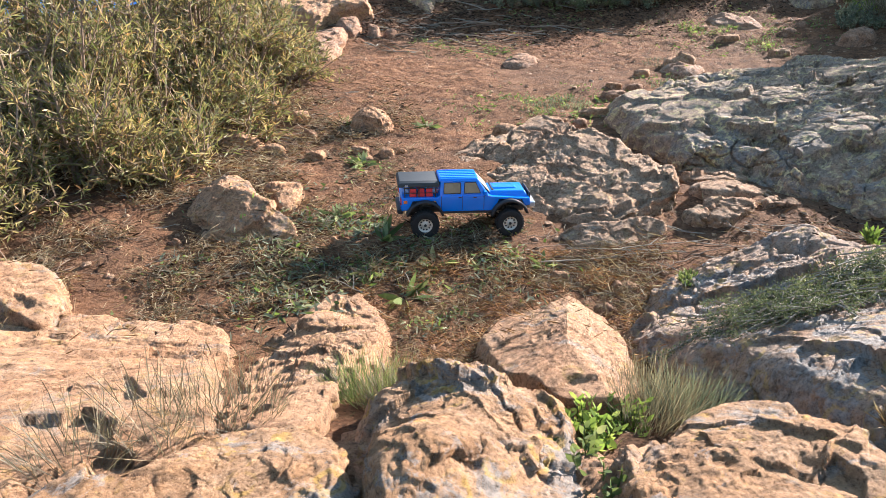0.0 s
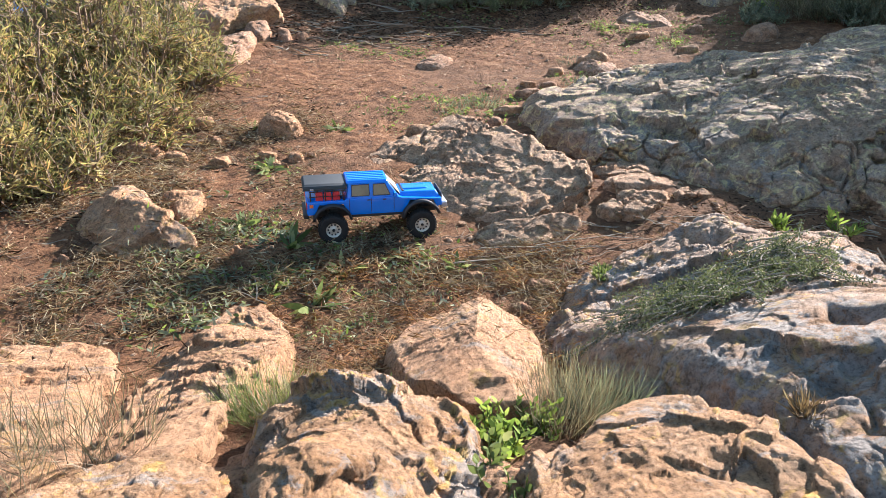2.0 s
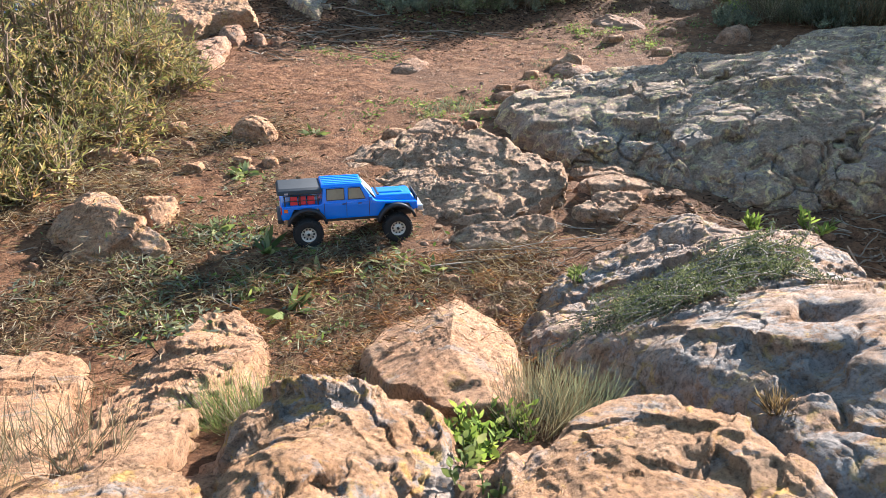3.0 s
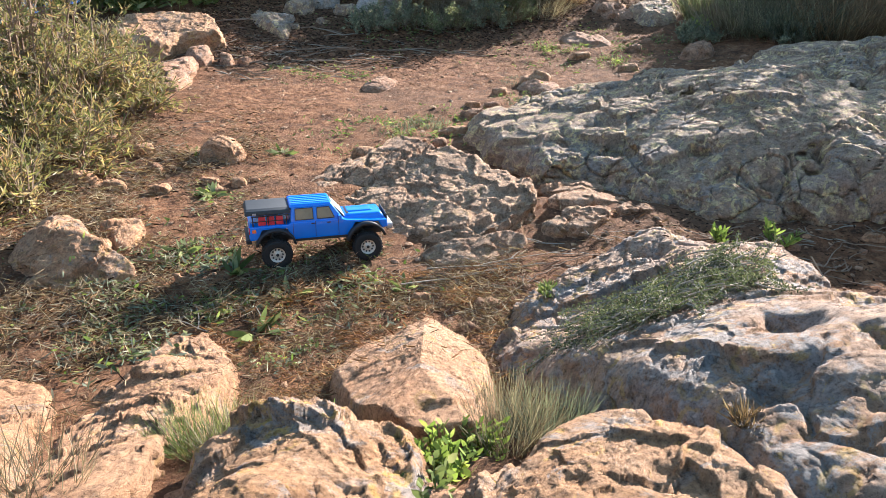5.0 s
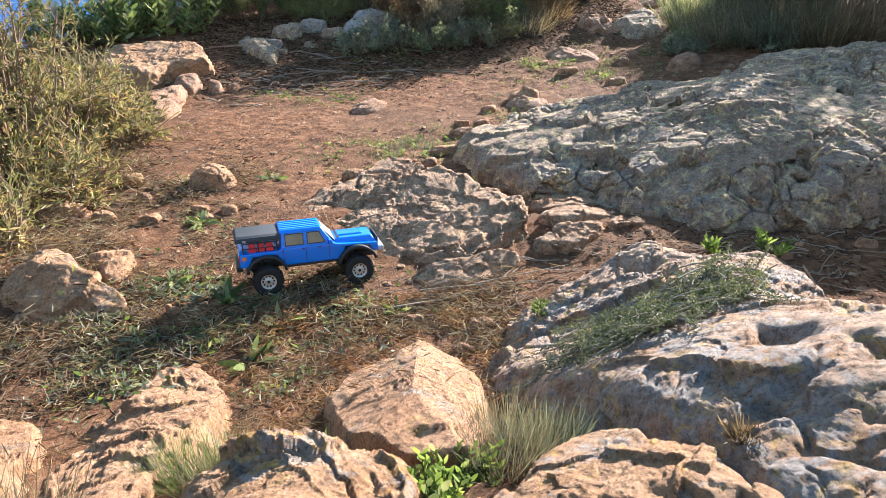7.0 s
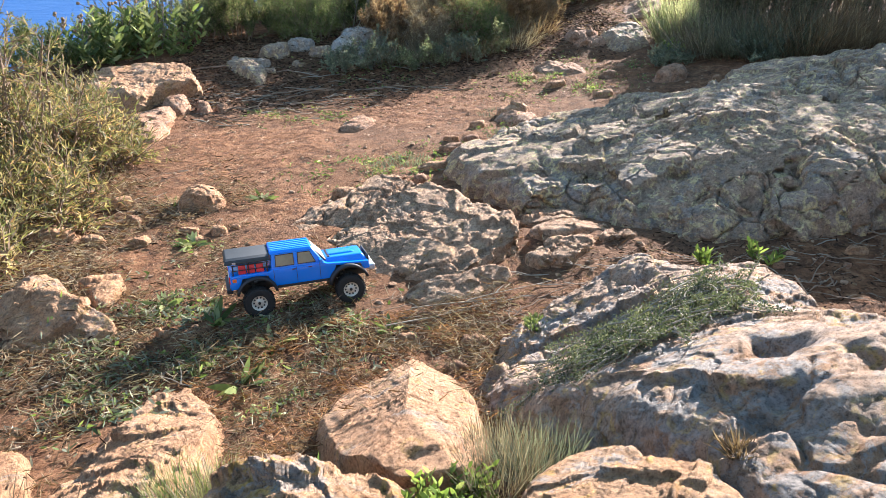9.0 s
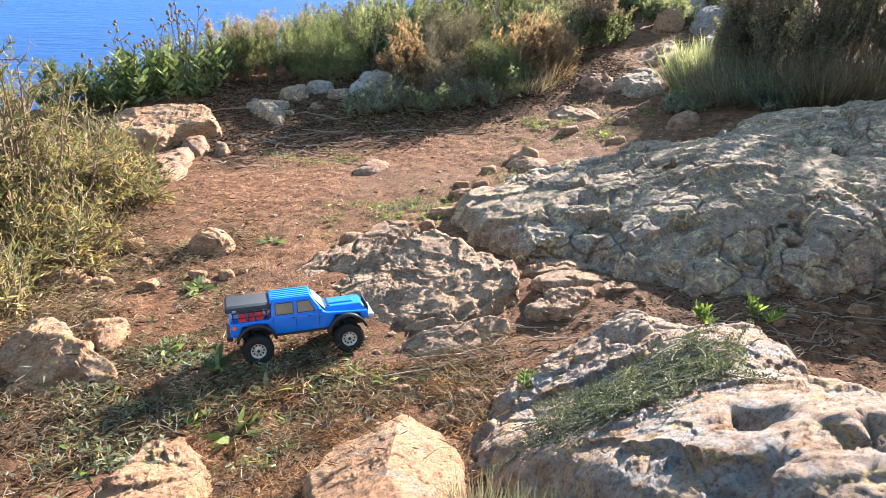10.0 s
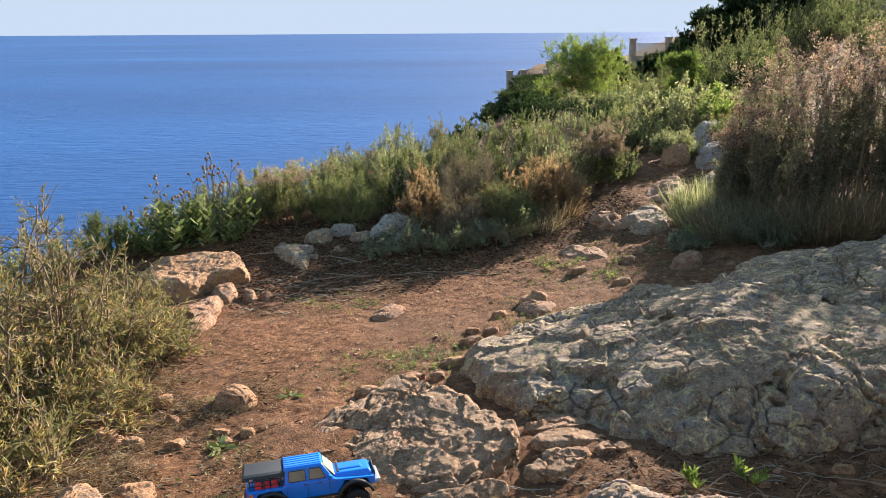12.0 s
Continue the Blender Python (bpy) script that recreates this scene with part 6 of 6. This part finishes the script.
for k, (x, y, r, h) in enumerate([(1.7, 15, 0.9, 1.5), (2.5, 18, 1.1, 2.2), (1.25, 13.5, 0.8, 1.2), (3.0, 20, 1.2, 2.6), (4.4, 22, 1.2, 0.9), (5.2, 28, 1.8, 2.8), (6.3, 30, 1.8, 2.0), (7.5, 34, 2, 1.0), (9.4, 40, 2, 0.8), (10.6, 44, 2, 0.5), (12.4, 50, 2, 0.5), (5, 14, 0.9, 0.3), (6, 16, 1, 0.25), (7.3, 17.5, 1, 0.25), (8.3, 16, 1, 0.3), (7, 13, 0.8, 0.3), (8.2, 13.6, 0.9, 0.3), (10.5, 18, 1.1, 0.9), (6.4, 11.5, 0.6, 0.5), (12, 22, 1.3, 1.0), (7.5, 26, 1.5, 0.9), (10, 26, 1.5, 1.0), (13, 30, 1.8, 1.0), (16, 33, 2, 1.2), (19, 36, 2, 1.4), (22, 36, 2, 1.4), (24.5, 38.5, 2, 1.2), (14, 25, 1.6, 1.2), (17, 28, 1.8, 1.4), (20, 31, 2, 1.4)]):
    shrub("shrub", "dense maquis bush on the hillside", x, y, (r, r, h), 430 + k, 34, 14, 0.26, (0.06, 0.02), 20, (HEATH, HERB, DARKLEAF)[k % 3], BARK, None, 0.03, 0.01, 0.6, 0.9, "shrub", "hillside shrubs", simple=True, along=0.2)
for k, (x, y, r, h) in enumerate([(8.4, 36, 1.3, 0.9), (9.3, 37, 1.2, 0.4), (10.2, 36.5, 1.2, 0.25), (11.0, 42, 1.4, 0.3), (12.0, 46, 1.4, 0.25), (13.2, 50, 1.6, 0.2), (14.4, 52, 1.6, 0.2), (5.9, 22.5, 0.7, 0.25), (5.0, 19.5, 0.6, 0.25), (4.6, 16.5, 0.6, 0.35), (5.2, 17.5, 0.6, 0.3), (7.0, 30.0, 1.3, 0.6), (7.8, 33.0, 1.3, 0.7)]):
    shrub("shrub", "dark evergreen maquis bush under the garden wall", x, y, (r, r, h), 840 + k, 40, 16, 0.26, (0.06, 0.025), 26, DARKLEAF, BARK, None, 0.03, 0.01, 0.7, 0.8, "shrub", "dark bushes under the wall", simple=True, along=0.2)
# bushes over the hillside, copied with a turn and a size of their own
protos = [ob for ob in scene.objects if ob.get("group") == "hillside shrubs"][:6]
spots = rng_of(77)
for k in range(70):
    y = spots.uniform(17, 48)
    x = 0.33 * y + 3.2 + spots.uniform(0.6, 12 + 0.15 * y)
    s = spots.uniform(0.7, 1.2) * (0.6 + 0.012 * y)
    src = protos[k % len(protos)]
    copy_thing(src, pose(x, y, gz(x, y) - 0.05, 0, 0, spots.uniform(0, 360)) @ Matrix.Diagonal((s, s, s, 1)))
for k, (x, y, s) in enumerate([(24, 36, 0.7), (25.4, 36.5, 0.9), (26.8, 37, 1.0), (28.2, 37, 1.0), (23.3, 35, 0.6)]):
    pts = [(x + s * math.cos(a) * (1 + 0.25 * math.sin(3 * a + k)), y + s * 0.8 * math.sin(a)) for a in np.linspace(0, 2 * math.pi, 9)[:-1]]
    rock("rock", pts, 0.6 * s, PALE, "pale limestone crag on the hillside", 500 + k, 0.4 * s, 0.2, 1.2, (), 70, 28, "hillside crags")


def garden_wall():
    spots = [(13.96, 60.0), (15.05, 60.0), (16.97, 60.3), (17.5, 61.3), (21.2, 61.8), (24.7, 62.0), (27.9, 62.3)]
    z0 = -3.2
    wall = thing("garden_wall", 13.96, 60.0, z0, "pale stone garden wall with pillars and lattice panels", "wall")
    tops = [1.68, 1.71, 1.73, 2.34, 2.3, 4.0, 4.1]
    for (x, y), h in zip(spots, tops):
        bm = box(bmesh.new(), x - 13.96 - 0.22, x - 13.96 + 0.22, y - 60 - 0.22, y - 60 + 0.22, -2, h, 0.03)
        pil = part("pillar", bm, WALLSTONE, wall, "square stone pillar")
        part("cap", box(bmesh.new(), x - 13.96 - 0.27, x - 13.96 + 0.27, y - 60 - 0.27, y - 60 + 0.27, h, h + 0.1, 0.02), WALLSTONE, pil)
    for (a, b), h in zip(zip(spots, spots[1:]), (1.4, 1.45, 1.5, 2.05, 2.0, 3.7)):
        pa, pb = Vector((a[0] - 13.96, a[1] - 60, 0)), Vector((b[0] - 13.96, b[1] - 60, 0))
        d = (pb - pa).normalized()
        nrm = Vector((-d.y, d.x, 0))
        L = (pb - pa).length
        bm = bmesh.new()
        box(bm, 0.2, L - 0.2, -0.1, 0.1, -2, h - 1.0, 0.02)
        box(bm, 0.2, L - 0.2, -0.08, 0.08, h - 0.08, h, 0.01)
        m = Matrix.Translation(pa) @ Matrix((( d.x, nrm.x, 0, 0), (d.y, nrm.y, 0, 0), (0, 0, 1, 0), (0, 0, 0, 1)))
        bmesh.ops.transform(bm, matrix=m, verts=bm.verts)
        part("low_wall", bm, WALLSTONE, wall)
        bm = bmesh.new()
        s, k = 0.2, 0
        step = 0.22
        while s < L - 0.2:
            for sgn in (-1, 1):
                u0, v0 = s, (h - 1.0 if sgn > 0 else h - 0.08)
                run = min(0.92, L - 0.2 - s)
                tube(bm, [Vector((u0, 0, v0)), Vector((u0 + run, 0, v0 + sgn * run))], 0.035, 4)
            s += step
        for run0 in np.arange(step, 0.92, step):
            for sgn in (-1, 1):
                v0 = h - 1.0 + run0 if sgn > 0 else h - 0.08 - run0
                tube(bm, [Vector((0.2, 0, v0)), Vector((0.2 + 0.92 - run0, 0, v0 + sgn * (0.92 - run0)))], 0.035, 4)
        bmesh.ops.transform(bm, matrix=m, verts=bm.verts)
        part("lattice_panel", bm, LATTICE, wall, "pale diamond lattice panel")


garden_wall()
